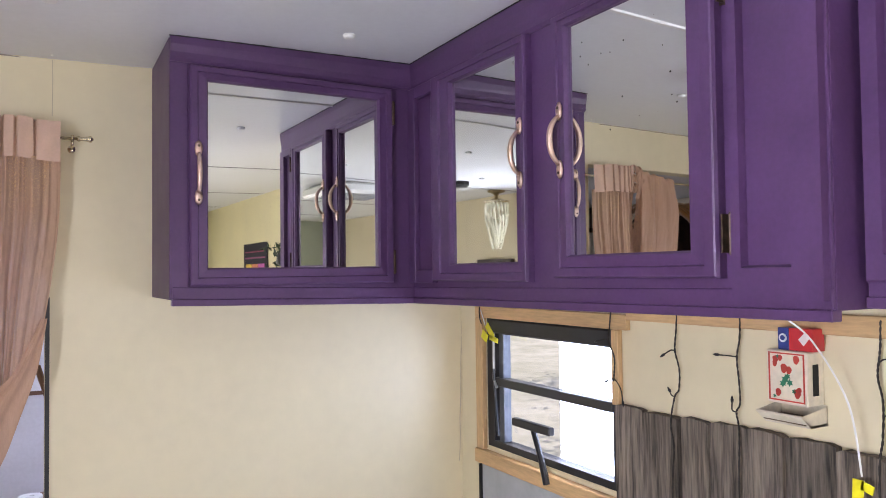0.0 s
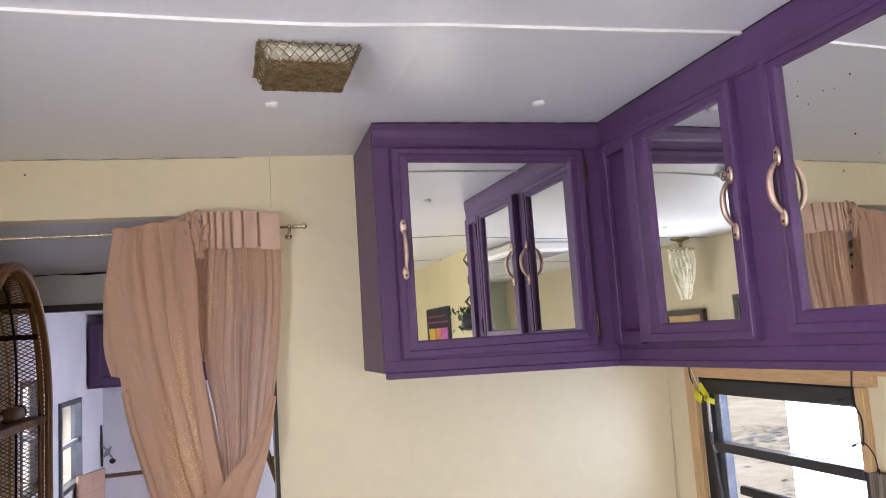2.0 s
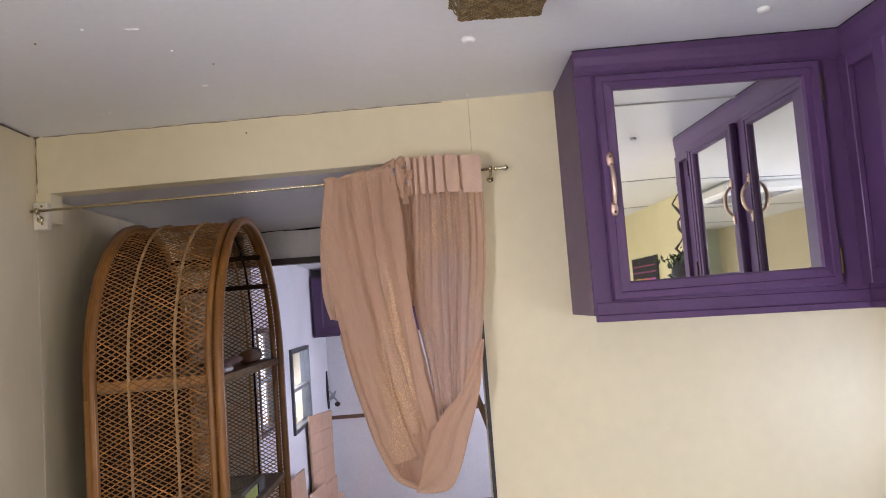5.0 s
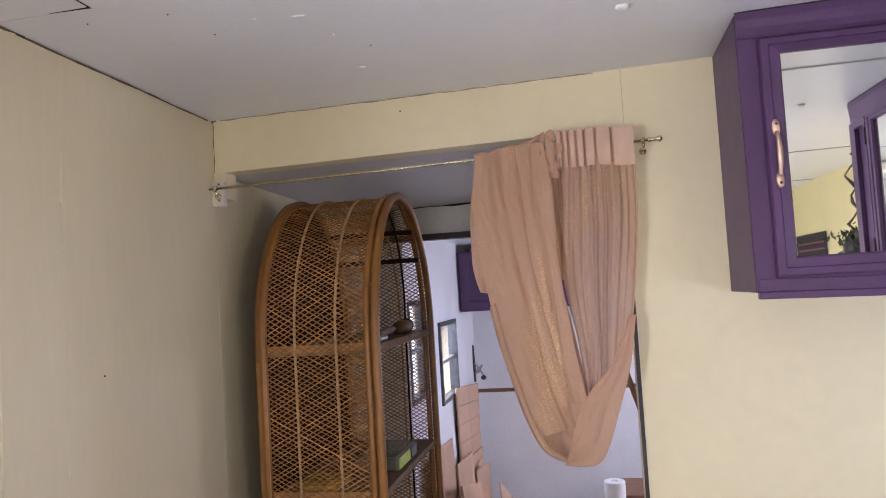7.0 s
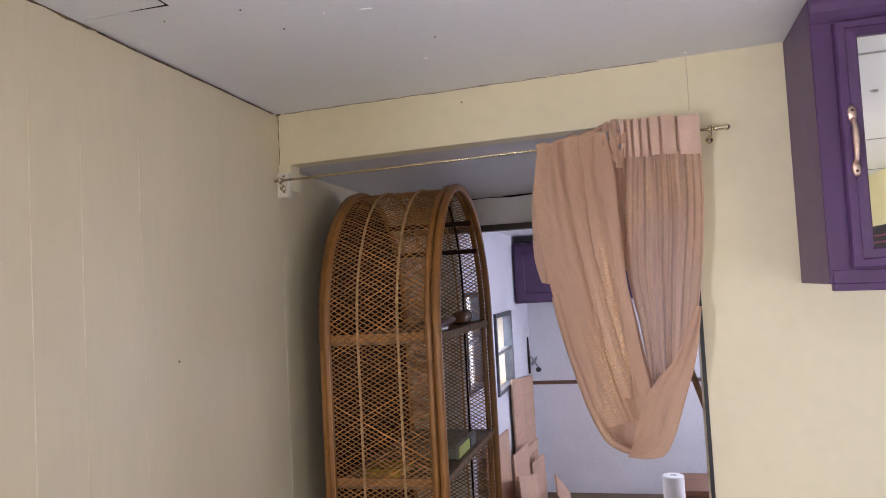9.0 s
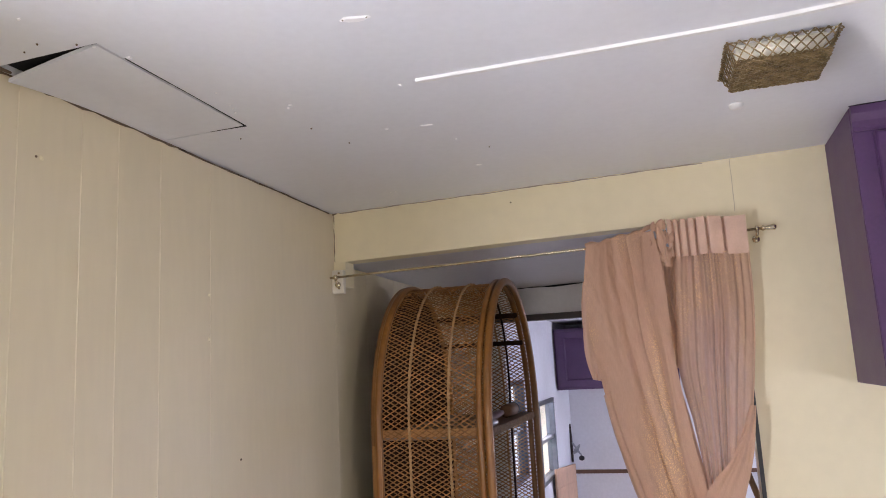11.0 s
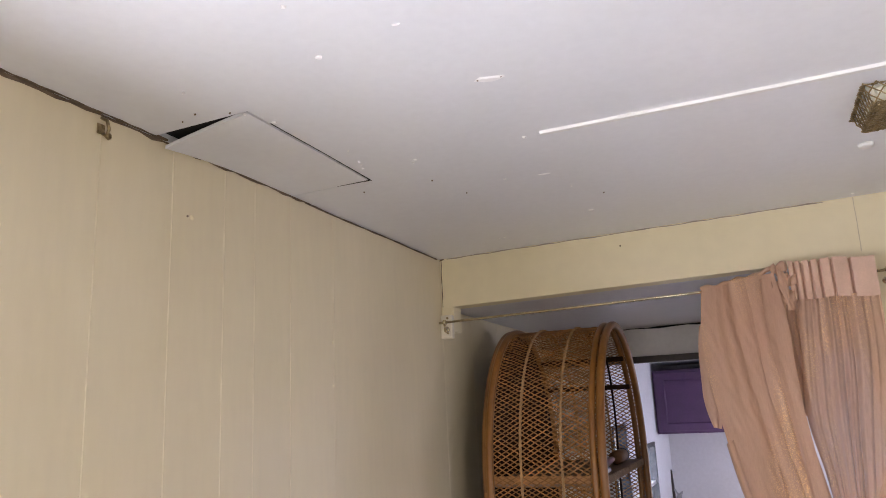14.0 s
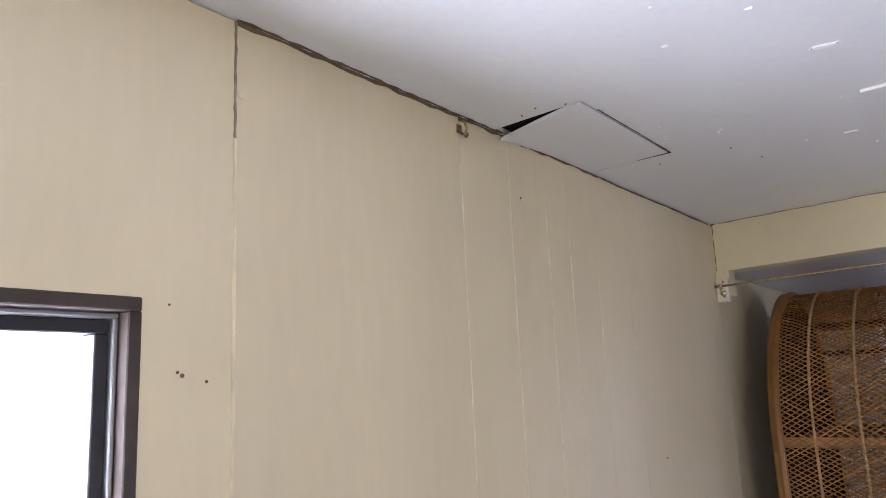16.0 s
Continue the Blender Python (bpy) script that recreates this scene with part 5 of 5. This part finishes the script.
    bm = bmesh.new()
    for (y0, z0), (y1, z1), w in folds:
        d = Vector((0, y1 - y0, z1 - z0))
        s = Vector((0, -d.z, d.y)).normalized() * w / 2
        p0, p1 = Vector((0, y0, z0)), Vector((0, y1, z1))
        vs = [bm.verts.new(p + Vector((x, 0, 0))) for x in (-0.004, -0.0025) for p in (p0 - s, p0 + s, p1 + s * 1.2, p1 - s * 0.8)]
        for f in ((0, 1, 2, 3), (7, 6, 5, 4), (0, 4, 5, 1), (1, 5, 6, 2), (2, 6, 7, 3), (3, 7, 4, 0)):
            bm.faces.new([vs[i] for i in f])
    part("flag", bm, YELLOW, t)
    part("cord", tube(bmesh.new(), [mixed([Vector(p) - Vector(at) for p in cord_pts], i / 24) for i in range(25)], 0.0014, 6), CHALK, t, "thin white cord")


yellow_tag((RX - 0.020, -0.166, 1.452), [(RX - 0.020, -0.128, 1.506), (RX - 0.020, -0.14, 1.485), (RX - 0.020, -0.155, 1.458)], "bright yellow tag on a cord at the window corner",
           [((0.026, -0.004), (0.002, -0.016), 0.021), ((0.006, 0.018), (-0.024, -0.010), 0.017), ((-0.008, -0.012), (-0.044, -0.018), 0.012)])
yellow_tag((RX - 0.050, -1.109, 1.315), [(RX - 0.10, -1.035, 1.534), (RX - 0.075, -1.06, 1.50), (RX - 0.055, -1.095, 1.42), (RX - 0.050, -1.108, 1.325)], "bright yellow tag on a white cord below the cabinets",
           [((0.004, 0.006), (0.004, -0.022), 0.015), ((0.0, 0.0), (-0.016, -0.004), 0.012)])
pin = thing("wire_hook", "dark wire hook at the window corner", "hook", (RX - 0.016, -0.122, 1.50))
part("wire", tube(bmesh.new(), [(0, 0.004, 0.012), (-0.004, 0.0, 0.0), (-0.006, -0.006, -0.018), (-0.004, -0.010, -0.03)], 0.0016, 6), BLACK, pin)


def match_holder():
    at = (RX - 0.0008, -0.9945, 1.372)
    t = thing("match_holder", "cream tin match holder with red flowers, on the wall", "match holder", at)
    tin = material("cream_tin", (0.78, 0.70, 0.55), 0.35, vary=0.08, scale=30, fine=120)
    red = material("strawberry_red", (0.55, 0.06, 0.04), 0.4, vary=0.15, scale=40)
    green = material("leaf_green", (0.03, 0.22, 0.12), 0.4)
    bm = bmesh.new()
    box(bm, (-0.040, -0.033, 0.030), (-0.001, 0.033, 0.108), 0.0015)
    part("body", bm, tin, t)
    # tray at the foot, with a lip
    bm = bmesh.new()
    prof = [(-0.001, 0.030), (-0.001, 0.0), (-0.040, 0.0), (-0.062, 0.018), (-0.060, 0.020), (-0.040, 0.004), (-0.004, 0.004), (-0.004, 0.030)]
    a, b = [[bm.verts.new((x, y, z)) for x, z in prof] for y in (-0.037, 0.037)]
    for k in range(len(prof)):
        j = (k + 1) % len(prof)
        bm.faces.new((a[k], a[j], b[j], b[k]))
    bm.faces.new(a)
    bm.faces.new(b[::-1])
    for y in (-0.037, 0.0355):
        vs = [bm.verts.new((x, yy, z)) for yy in (y, y + 0.0015) for x, z in ((-0.002, 0.028), (-0.002, 0.001), (-0.040, 0.001), (-0.060, 0.019))]
        for f in ((0, 1, 2, 3), (7, 6, 5, 4), (0, 4, 5, 1), (1, 5, 6, 2), (2, 6, 7, 3), (3, 7, 4, 0)):
            bm.faces.new([vs[i] for i in f])
    part("tray", bm, tin, t, "cream tin tray")
    # striking strip whose dark colour also holds the tray's inner shade
    part("shaded_striker", boxes(((-0.048, -0.035, 0.0046), (-0.005, 0.035, 0.0105)), bevel=0.0008), CREAM_CRACK, t, "worn striking strip, tray shade added to its dark colour")
    part("match", tube(bmesh.new(), [(-0.014, -0.012, 0.010), (-0.046, 0.014, 0.0135)], 0.0013, 6), PINE, t, "wooden match in the tray")
    part("slot", boxes(((-0.028, -0.0345, 0.045), (-0.016, -0.0332, 0.090))), DARK, t, "dark slot in the side")
    bm = bmesh.new()
    for lo, hi in (((-0.029, 0.034), (0.029, 0.036)), ((-0.029, 0.103), (0.029, 0.105)), ((-0.029, 0.036), (-0.027, 0.103)), ((0.027, 0.036), (0.029, 0.103))):
        box(bm, (-0.0412, lo[0], lo[1]), (-0.0401, hi[0], hi[1]))
    part("border", bm, red, t, "thin red border line")
    r = random.Random(3)
    for y, z, s in ((0.018, 0.094, 0.005), (0.010, 0.097, 0.004), (-0.016, 0.096, 0.0055), (0.004, 0.082, 0.006), (-0.004, 0.080, 0.005), (0.014, 0.046, 0.005), (-0.017, 0.047, 0.006), (0.019, 0.088, 0.004), (-0.020, 0.052, 0.004)):
        bm = bmesh.new()
        vs = [bm.verts.new((-0.0409, y + s * math.cos(a) * (1 if math.sin(a) > 0 else 0.75), z + s * 1.2 * math.sin(a))) for a in (2 * math.pi * k / 10 for k in range(10))]
        bm.faces.new(vs)
        g = bmesh.ops.extrude_face_region(bm, geom=bm.faces[:])
        for v in [e for e in g["geom"] if isinstance(e, bmesh.types.BMVert)]:
            v.co.x += 0.0007
        part("berry", bm, red, t, "painted red strawberry")
    for y, z, s in ((0.002, 0.066, 0.007), (-0.005, 0.062, 0.006), (0.006, 0.060, 0.006), (-0.002, 0.071, 0.005), (0.020, 0.040, 0.003), (0.014, 0.099, 0.003), (-0.012, 0.050, 0.004)):
        bm = bmesh.new()
        vs = [bm.verts.new((-0.0409, y + s * (1 if k % 2 else 0.5) * math.cos(a), z + s * (1 if k % 2 else 0.5) * math.sin(a))) for k, a in enumerate(2 * math.pi * k / 12 for k in range(12))]
        bm.faces.new(vs)
        g = bmesh.ops.extrude_face_region(bm, geom=bm.faces[:])
        for v in [e for e in g["geom"] if isinstance(e, bmesh.types.BMVert)]:
            v.co.x += 0.0007
        part("leaf", bm, green, t, "painted green leaf")
    mb = thing("match_box", "red match box with a blue and white end, in the holder", "match box", (RX - 0.022, -1.008, 1.4805))
    part("box", boxes(((-0.014, -0.026, 0.0003), (0.014, 0.012, 0.033)), bevel=0.0008), material("matchbox_red", (0.50, 0.025, 0.03), 0.4, vary=0.06, scale=60), mb)
    part("blue_end", boxes(((-0.0142, 0.0122, 0.0003), (0.014, 0.030, 0.033)), bevel=0.0008), material("matchbox_blue", (0.03, 0.05, 0.22), 0.4), mb, "dark blue end")
    part("emblem", lathe(bmesh.new(), [(0.0065, 0.0), (0.0065, 0.0008)], 16, (-0.0144, 0.021, 0.018), "x"), CHALK, mb, "round white emblem")
    part("emblem_dot", lathe(bmesh.new(), [(0.0038, 0.0), (0.0038, 0.0006)], 14, (-0.0153, 0.021, 0.018), "x"), material("emblem_blue", (0.03, 0.05, 0.22), 0.4), mb, "blue dot")
    bm = bmesh.new()
    vs = [bm.verts.new((-0.0144, y, z)) for y, z in ((-0.004, 0.017), (-0.014, 0.027), (-0.021, 0.019), (-0.012, 0.008))]
    bm.faces.new(vs)
    g = bmesh.ops.extrude_face_region(bm, geom=bm.faces[:])
    for v in [e for e in g["geom"] if isinstance(e, bmesh.types.BMVert)]:
        v.co.x -= 0.0006
    part("emblem", bm, CHALK, mb, "pale lozenge emblem")


match_holder()

# ---- the room behind the doorway ----
cabf = thing("overhead_cabinet", "dark purple plain cabinet on the far wall of the end room", "cabinet", (0.205, 2.24, 1.475))
part("carcass", boxes(((0.0, 0.004, 0.0), (0.62, 0.459, 0.318))), PURPLE, cabf)
bm = ring_frame(bmesh.new(), (0.012, 0.60, 0.012, 0.306), (0.06, 0.55, 0.055, 0.262), [(0, 0.003), (0, -0.012), (0.08, -0.015), (0.85, -0.015), (1.0, -0.006)])
box(bm, (0.055, -0.0065, 0.05), (0.555, -0.004, 0.267))
part("door", bm, PURPLE, cabf, "plain purple cabinet door")


def bunk_window(name, x0, x1, y0, y1, z0, z1, label):
    w = thing(name, label, "window", kind="structure")
    part("window_frame", boxes(((x0, y0, z1 - 0.02), (x1, y1, z1)), ((x0, y0, z0), (x1, y1, z0 + 0.02)), ((x0, y0, z0 + 0.02), (x1, y0 + 0.02, z1 - 0.02)), ((x0, y1 - 0.02, z0 + 0.02), (x1, y1, z1 - 0.02)), bevel=0.002), DARK_METAL, w, "dark grey frame")
    part("glazing_bar", boxes(((x0 + 0.01, y0 + 0.02, (z0 + z1) / 2 - 0.008), (x1 - 0.01, y1 - 0.02, (z0 + z1) / 2 + 0.008))), GREY_METAL, w)
    p = part("pane", boxes((((x0 + x1) / 2 - 0.0015, y0 + 0.02, z0 + 0.02), ((x0 + x1) / 2 + 0.0015, y1 - 0.02, z1 - 0.02))), GLASS, w)
    p.visible_shadow = False


bunk_window("window_3", 0.165, 0.212, 1.62, 2.05, 1.08, 1.45, "small window with a dark grey frame in the end room")
bunk_window("window_5", 0.165, 0.2045, 1.06, 1.34, 1.17, 1.56, "narrow window with a dark grey frame behind the rattan shelf")
glow = bpy.data.materials.new("bright_sky")
glow.use_nodes = True
glow.node_tree.nodes["Principled BSDF"].inputs["Base Color"].default_value = (0.7, 0.8, 1.0, 1)
glow.node_tree.nodes["Principled BSDF"].inputs["Emission Color"].default_value = (0.80, 0.88, 1.0, 1)
glow.node_tree.nodes["Principled BSDF"].inputs["Emission Strength"].default_value = 2.2
setting("backdrop", boxes(((0.150, 1.061, 1.171), (0.155, 1.339, 1.559))), glow, "bright overcast sky outside the narrow window", "sky")
bunk_window("window_4", RX - 0.012, RX + 0.04, 1.5, 2.3, 0.9, 1.5, "window with a dark frame in the side wall of the end room")

LEAN_DOWN = -5.5
base = thing("board_stack", "stack of plywood offcuts along the wall under longer boards", "board stack", (0.212, 1.90, 0.43))
base.matrix_world = pose(0.212, 1.90, 0.4285, LEAN_DOWN, 0, 0)
for k in range(6):
    part("offcut", boxes(((0.0, 0.0, 0.0005 + 0.055 * k), (0.018, 0.68, 0.0545 + 0.055 * k)), bevel=0.001), CARD, base)
for k in range(4):
    b = thing("pale_board", "pale pinkish plywood board stacked on edge against the wall", "board", (0.212, 1.90, 0.76 + 0.09 * k), "plywood boards in the end room")
    b.matrix_world = pose(0.2145 - 0.0004 * k, 1.90 - 0.004 * k, 0.760 + 0.0905 * k, LEAN_DOWN, 0, 0)
    part("face", boxes(((0.0, 0.0, 0.0005), (0.010, 0.68 + 0.006 * k, 0.0895)), bevel=0.0012), CARD, b)
for x, y, long, high, tip, lean in ((0.262, 1.10, 0.475, 0.595, -3, -2.5), (0.275, 1.56, 0.42, 0.45, -5, -2.5), (0.29, 1.98, 0.42, 0.31, -7, -3), (0.355, 1.28, 0.45, 0.40, -13, -7), (0.40, 1.95, 0.42, 0.20, -28, -8)):
    b = thing("plywood_sheet", "pale pinkish plywood sheet leaning in the end room", "board", (x, y, 0.362), "plywood boards in the end room")
    drop = long * math.sin(radians(-tip))
    b.matrix_world = pose(x, y, 0.3625 + drop, tip, lean, 0)
    part("face", boxes(((-0.004, 0.0, 0.0), (0.004, long, high - drop * 0.5)), bevel=0.001), CARD, b)
for k in range(5):
    b = thing("wood_offcut", "loose brown wood offcut on the floor of the end room", "wood", (0.50 + 0.06 * k, 2.2 - 0.05 * k, 0.361), "wood offcuts on the floor")
    b.matrix_world = pose(0.52 + 0.09 * k, 2.30 - 0.10 * (k % 3), 0.3605, 0, 0, 35 + 40 * k)
    part("piece", boxes(((-0.09, -0.012, 0.0), (0.09, 0.012, 0.02 + 0.01 * (k % 2))), bevel=0.001), CARD_EDGE if k % 2 else CARD, b)

sconce = thing("wall_bracket", "dark wall bracket with a small grey vane and black knob", "bracket", (0.202, 2.60, 1.06))
part("bar", tube(bmesh.new(), [(0.006, 0, 0.0), (0.005, 0, 0.10), (0.004, 0.0, 0.21)], [0.006, 0.008, 0.004], 8), BROWN_FRAME, sconce)
part("arm", tube(bmesh.new(), [(0.008, 0, 0.11), (0.035, -0.02, 0.075), (0.062, -0.04, 0.04)], 0.005, 8), GREY_METAL, sconce)
part("vane", tube(bmesh.new(), [(0.012, -0.01, 0.045), (0.030, -0.015, 0.065), (0.055, -0.02, 0.10)], [0.003, 0.014, 0.003], 8), GREY_METAL, sconce)
part("knob", lathe(bmesh.new(), [(0.003, -0.014), (0.014, -0.008), (0.016, 0.0), (0.014, 0.008), (0.003, 0.014)], 14, (0.062, -0.045, 0.028)), BLACK, sconce, "round black knob", True)

roll = thing("paper_roll", "tall white paper roll standing on the floor", "paper roll", (0.925, 1.60, 0.361))
part("paper", lathe(bmesh.new(), [(0.041, 0.0), (0.044, 0.003), (0.044, 0.388), (0.041, 0.391), (0.016, 0.391), (0.016, 0.385)], 28), material("white_paper", (0.86, 0.86, 0.87), 0.7, vary=0.03, scale=20), roll, smooth=False)
case2 = thing("white_case", "white plastic case with a black tool on it", "case", (0.79, 2.15, 0.361))
part("shell", boxes(((-0.10, -0.12, 0.0), (0.10, 0.12, 0.10)), bevel=0.012), CHALK, case2)
pen = thing("black_tool", "small black handled tool lying on a white case", "tool", (0.74, 2.08, 0.4615))
part("grip", tube(bmesh.new(), [(-0.05, 0, 0.010), (-0.01, 0.002, 0.010), (0.03, 0.004, 0.008), (0.07, 0.006, 0.006)], [0.009, 0.0095, 0.005, 0.002], 8), BLACK, pen)
chest = thing("wooden_box", "brown wooden box in the end room", "box", (1.16, 2.05, 0.361))
part("body", boxes(((-0.19, -0.15, 0.0), (0.19, 0.15, 0.22)), bevel=0.003), material("brown_stained_wood", (0.17, 0.075, 0.04), 0.5, vary=0.25, scale=6, fine=50, stretch=(1, 5, 5)), chest)
part("lid", boxes(((-0.195, -0.155, 0.221), (0.195, 0.155, 0.245)), bevel=0.003), material("brown_stained_lid", (0.20, 0.09, 0.05), 0.5, vary=0.25, scale=6, fine=50, stretch=(1, 5, 5)), chest)
prop = thing("wooden_prop", "thin brown wooden strip leaning inside the doorway", "wood strip", (1.06, 0.40, 0.361))
part("strip", tube(bmesh.new(), [(0.12, 0.06, 0.0), (-0.03, 0.0, 0.70), (-0.098, 0.0, 0.93), (-0.125, 0.0, 1.02)], 0.008, 6), CARD_EDGE, prop)

# ---- the lounge behind the camera, seen in the mirrors ----
pend = thing("pendant_lamp", "brass pendant lamp with hanging strings of crystal beads", "lamp", (0.150, -2.15, ceil_z(0.15, -2.15)))
part("canopy", lathe(bmesh.new(), [(0.050, -0.0005), (0.048, -0.010), (0.020, -0.018), (0.010, -0.030), (0.010, -0.045), (0.03, -0.05)], 24), OLD_BRASS, pend, smooth=True)
part("rim", lathe(bmesh.new(), [(0.030, -0.050), (0.068, -0.058), (0.070, -0.066), (0.064, -0.070)], 28), BRIGHT_BRASS, pend, smooth=True)
crystal = material("cream_glass", (0.90, 0.86, 0.66), 0.16, vary=0.12, scale=40, spec=0.9)
for k in range(18):
    a = 2 * math.pi * k / 18
    long = 0.19 + 0.07 * (k % 3) / 2
    pts, rads = [], []
    for i in range(22):
        u = i / 21
        rr = 0.060 * (1 - max(0.0, u - 0.50) ** 1.3 * 1.5) + 0.003 * math.sin(2 * math.pi * u)
        pts.append((rr * math.cos(a + 0.5 * u), rr * math.sin(a + 0.5 * u), -0.066 - long * u))
        rads.append((0.0060 + 0.0022 * math.sin(u * 25 + k)) * (1 - 0.35 * u))
    part("bead_string", tube(bmesh.new(), pts, rads, 7), crystal, pend, "string of cream glass beads", True)
part("drop", lathe(bmesh.new(), [(0.004, -0.325), (0.016, -0.30), (0.030, -0.255), (0.034, -0.21), (0.02, -0.16)], 12), crystal, pend, "pointed cream glass drop", True)

ac = thing("ceiling_unit", "white and grey air conditioner housing on the ceiling", "air conditioner", (0.90, -2.42, ceil_z(0.9, -2.42)))
part("housing", boxes(((-0.20, -0.22, -0.055), (0.20, 0.22, -0.003)), bevel=0.012), CHALK, ac)
for k in range(7):
    part("slat", boxes(((-0.15, -0.16 + 0.05 * k, -0.0585), (0.15, -0.14 + 0.05 * k, -0.0552)), bevel=0.001), GREY_METAL, ac)
sensor = thing("smoke_alarm", "small black round alarm on the ceiling", "alarm", (0.52, -1.93, ceil_z(0.52, -1.93)))
part("disc", lathe(bmesh.new(), [(0.05, -0.0005), (0.05, -0.02), (0.04, -0.03)], 24), BLACK, sensor)

tap = thing("tapestry", "black tapestry with pink and yellow bands on the lounge wall", "tapestry", (LX - 0.004, -3.5, 1.80))
part("cloth", boxes(((-0.004, -0.28, -0.62), (0.0, 0.28, 0.0)), bevel=0.001), material("black_woven_cloth", (0.02, 0.016, 0.02), 0.9, vary=0.3, scale=60), tap)
for y0, y1, z0, z1, c, name in ((-0.24, 0.24, -0.060, -0.052, (0.30, 0.06, 0.10), "woven_band"), (-0.24, 0.24, -0.100, -0.090, (0.26, 0.07, 0.14), "woven_band"), (-0.22, -0.08, -0.34, -0.135, (0.75, 0.50, 0.06), "yellow_block"), (-0.07, 0.07, -0.34, -0.135, (0.70, 0.25, 0.12), "orange_block"), (0.08, 0.22, -0.34, -0.135, (0.62, 0.14, 0.42), "pink_block")):
    part("band", boxes(((-0.0062, y0, z0), (-0.0042, y1, z1)), bevel=0.0005), material(name, c, 0.9, vary=0.2, scale=60), tap, "coloured woven block")

hang = thing("hanging_plant", "dark hanging planter on a knotted cord from the ceiling", "plant", (2.05, -2.36, ceil_z(2.05, -2.36)))
part("cord", tube(bmesh.new(), [(0.02 * math.sin(k * 1.7), 0.03 * math.sin(k * 1.1 + 0.6), -0.002 - 0.031 * k) for k in range(12)], [0.004 + 0.004 * (k % 3 == 1) for k in range(12)], 8), BROWN_FRAME, hang, "dark twisted vine", True)
part("pot", lathe(bmesh.new(), [(0.03, -0.46), (0.06, -0.44), (0.055, -0.40), (0.035, -0.37), (0.012, -0.345)], 16), BLACK, hang, "dark woven basket", True)
LEAF = material("dark_leaf", (0.035, 0.06, 0.025), 0.5, vary=0.3, scale=30)
rh = random.Random(2)


def leaf_clump(bm, c, n, spread, size, r):
    for _ in range(n):
        p = Vector(c) + Vector((r.gauss(0, spread[0]), r.gauss(0, spread[1]), r.gauss(0, spread[2])))
        e = Euler((r.uniform(0, 6.3), r.uniform(0, 6.3), r.uniform(0, 6.3))).to_matrix()
        s = size * r.uniform(0.6, 1.3)
        vs = [bm.verts.new(p + e @ Vector(q) * s) for q in ((-1, 0, 0), (0, -0.4, 0.1), (1, 0, 0), (0, 0.4, 0.1))]
        bm.faces.new((vs[0], vs[1], vs[2]))
        bm.faces.new((vs[0], vs[2], vs[3]))
    return bm


part("leaves", leaf_clump(bmesh.new(), (0, 0, -0.38), 130, (0.045, 0.045, 0.028), 0.018, rh), LEAF, hang, "dark green leaves")

# ---- outside ----
GROUND = material("dry_pale_ground", (0.56, 0.54, 0.48), 0.95, vary=0.2, scale=0.9, fine=5, bump=0.3, tint=(0.33, 0.33, 0.22))
bm = bmesh.new()
sheet(bm, [[(x, y, -0.75) for x in (-400, -60, -6, 3, 20, 90, 400)] for y in (-400, -60, -6, 6, 60, 400)])
setting("ground", bm, GROUND, "pale dry ground with patches of grass", "ground")
BARK = material("grey_bark", (0.16, 0.12, 0.09), 0.9, vary=0.3, scale=8)
TREE_LEAF = material("tree_leaf", (0.07, 0.13, 0.035), 0.6, vary=0.35, scale=3)


def tree(x, y, h, seed):
    r = random.Random(seed)
    t = thing("tree", "leafy green tree standing outside the trailer", "tree", (x, y, -0.75), "trees outside")
    bm = tube(bmesh.new(), [(0, 0, -0.05), (0.05, 0.02, h * 0.25), (0.0, 0.1, h * 0.55), (0.1, 0.1, h * 0.8)], [h * 0.035, h * 0.026, h * 0.016, h * 0.006], 9)
    tips = []
    for k in range(9):
        a, z = r.uniform(0, 6.3), h * r.uniform(0.3, 0.7)
        tip = Vector((math.cos(a) * h * r.uniform(0.15, 0.3), math.sin(a) * h * r.uniform(0.15, 0.3), z + h * r.uniform(0.08, 0.22)))
        tube(bm, [(0.02, 0.05, z), tip * 0.5 + Vector((0, 0, z * 0.5)), tip], [h * 0.012, h * 0.008, h * 0.003], 6)
        tips.append(tip)
    part("trunk", bm, BARK, t)
    bm = bmesh.new()
    for tip in tips + [Vector((0.1, 0.1, h * 0.85))]:
        for _ in range(5):
            c = tip + Vector((r.gauss(0, h * 0.07), r.gauss(0, h * 0.07), r.gauss(0, h * 0.05)))
            leaf_clump(bm, c, 45, (h * 0.05, h * 0.05, h * 0.04), 0.11, r)
    part("crown", bm, TREE_LEAF, t)


for x, y, h, sd2 in ((13, 6.5, 6, 1), (16, 10, 7, 2), (22, 9, 8, 3), (25, -2, 8, 4), (-14, -6, 7, 5), (-18, 1, 8, 6), (-11, 8, 6, 7)):
    tree(x, y, h, sd2)

# things just inside the doorway, seen past the curtain's edge
panel2 = thing("white_board", "white painted board leaning inside the doorway", "board", (1.10, 1.05, 0.361))
panel2.matrix_world = pose(1.16, 1.30, 0.3615, -6, 9, 12)
part("face", boxes(((-0.16, -0.006, 0.03), (0.16, 0.006, 0.62)), bevel=0.002), WHITE, panel2)
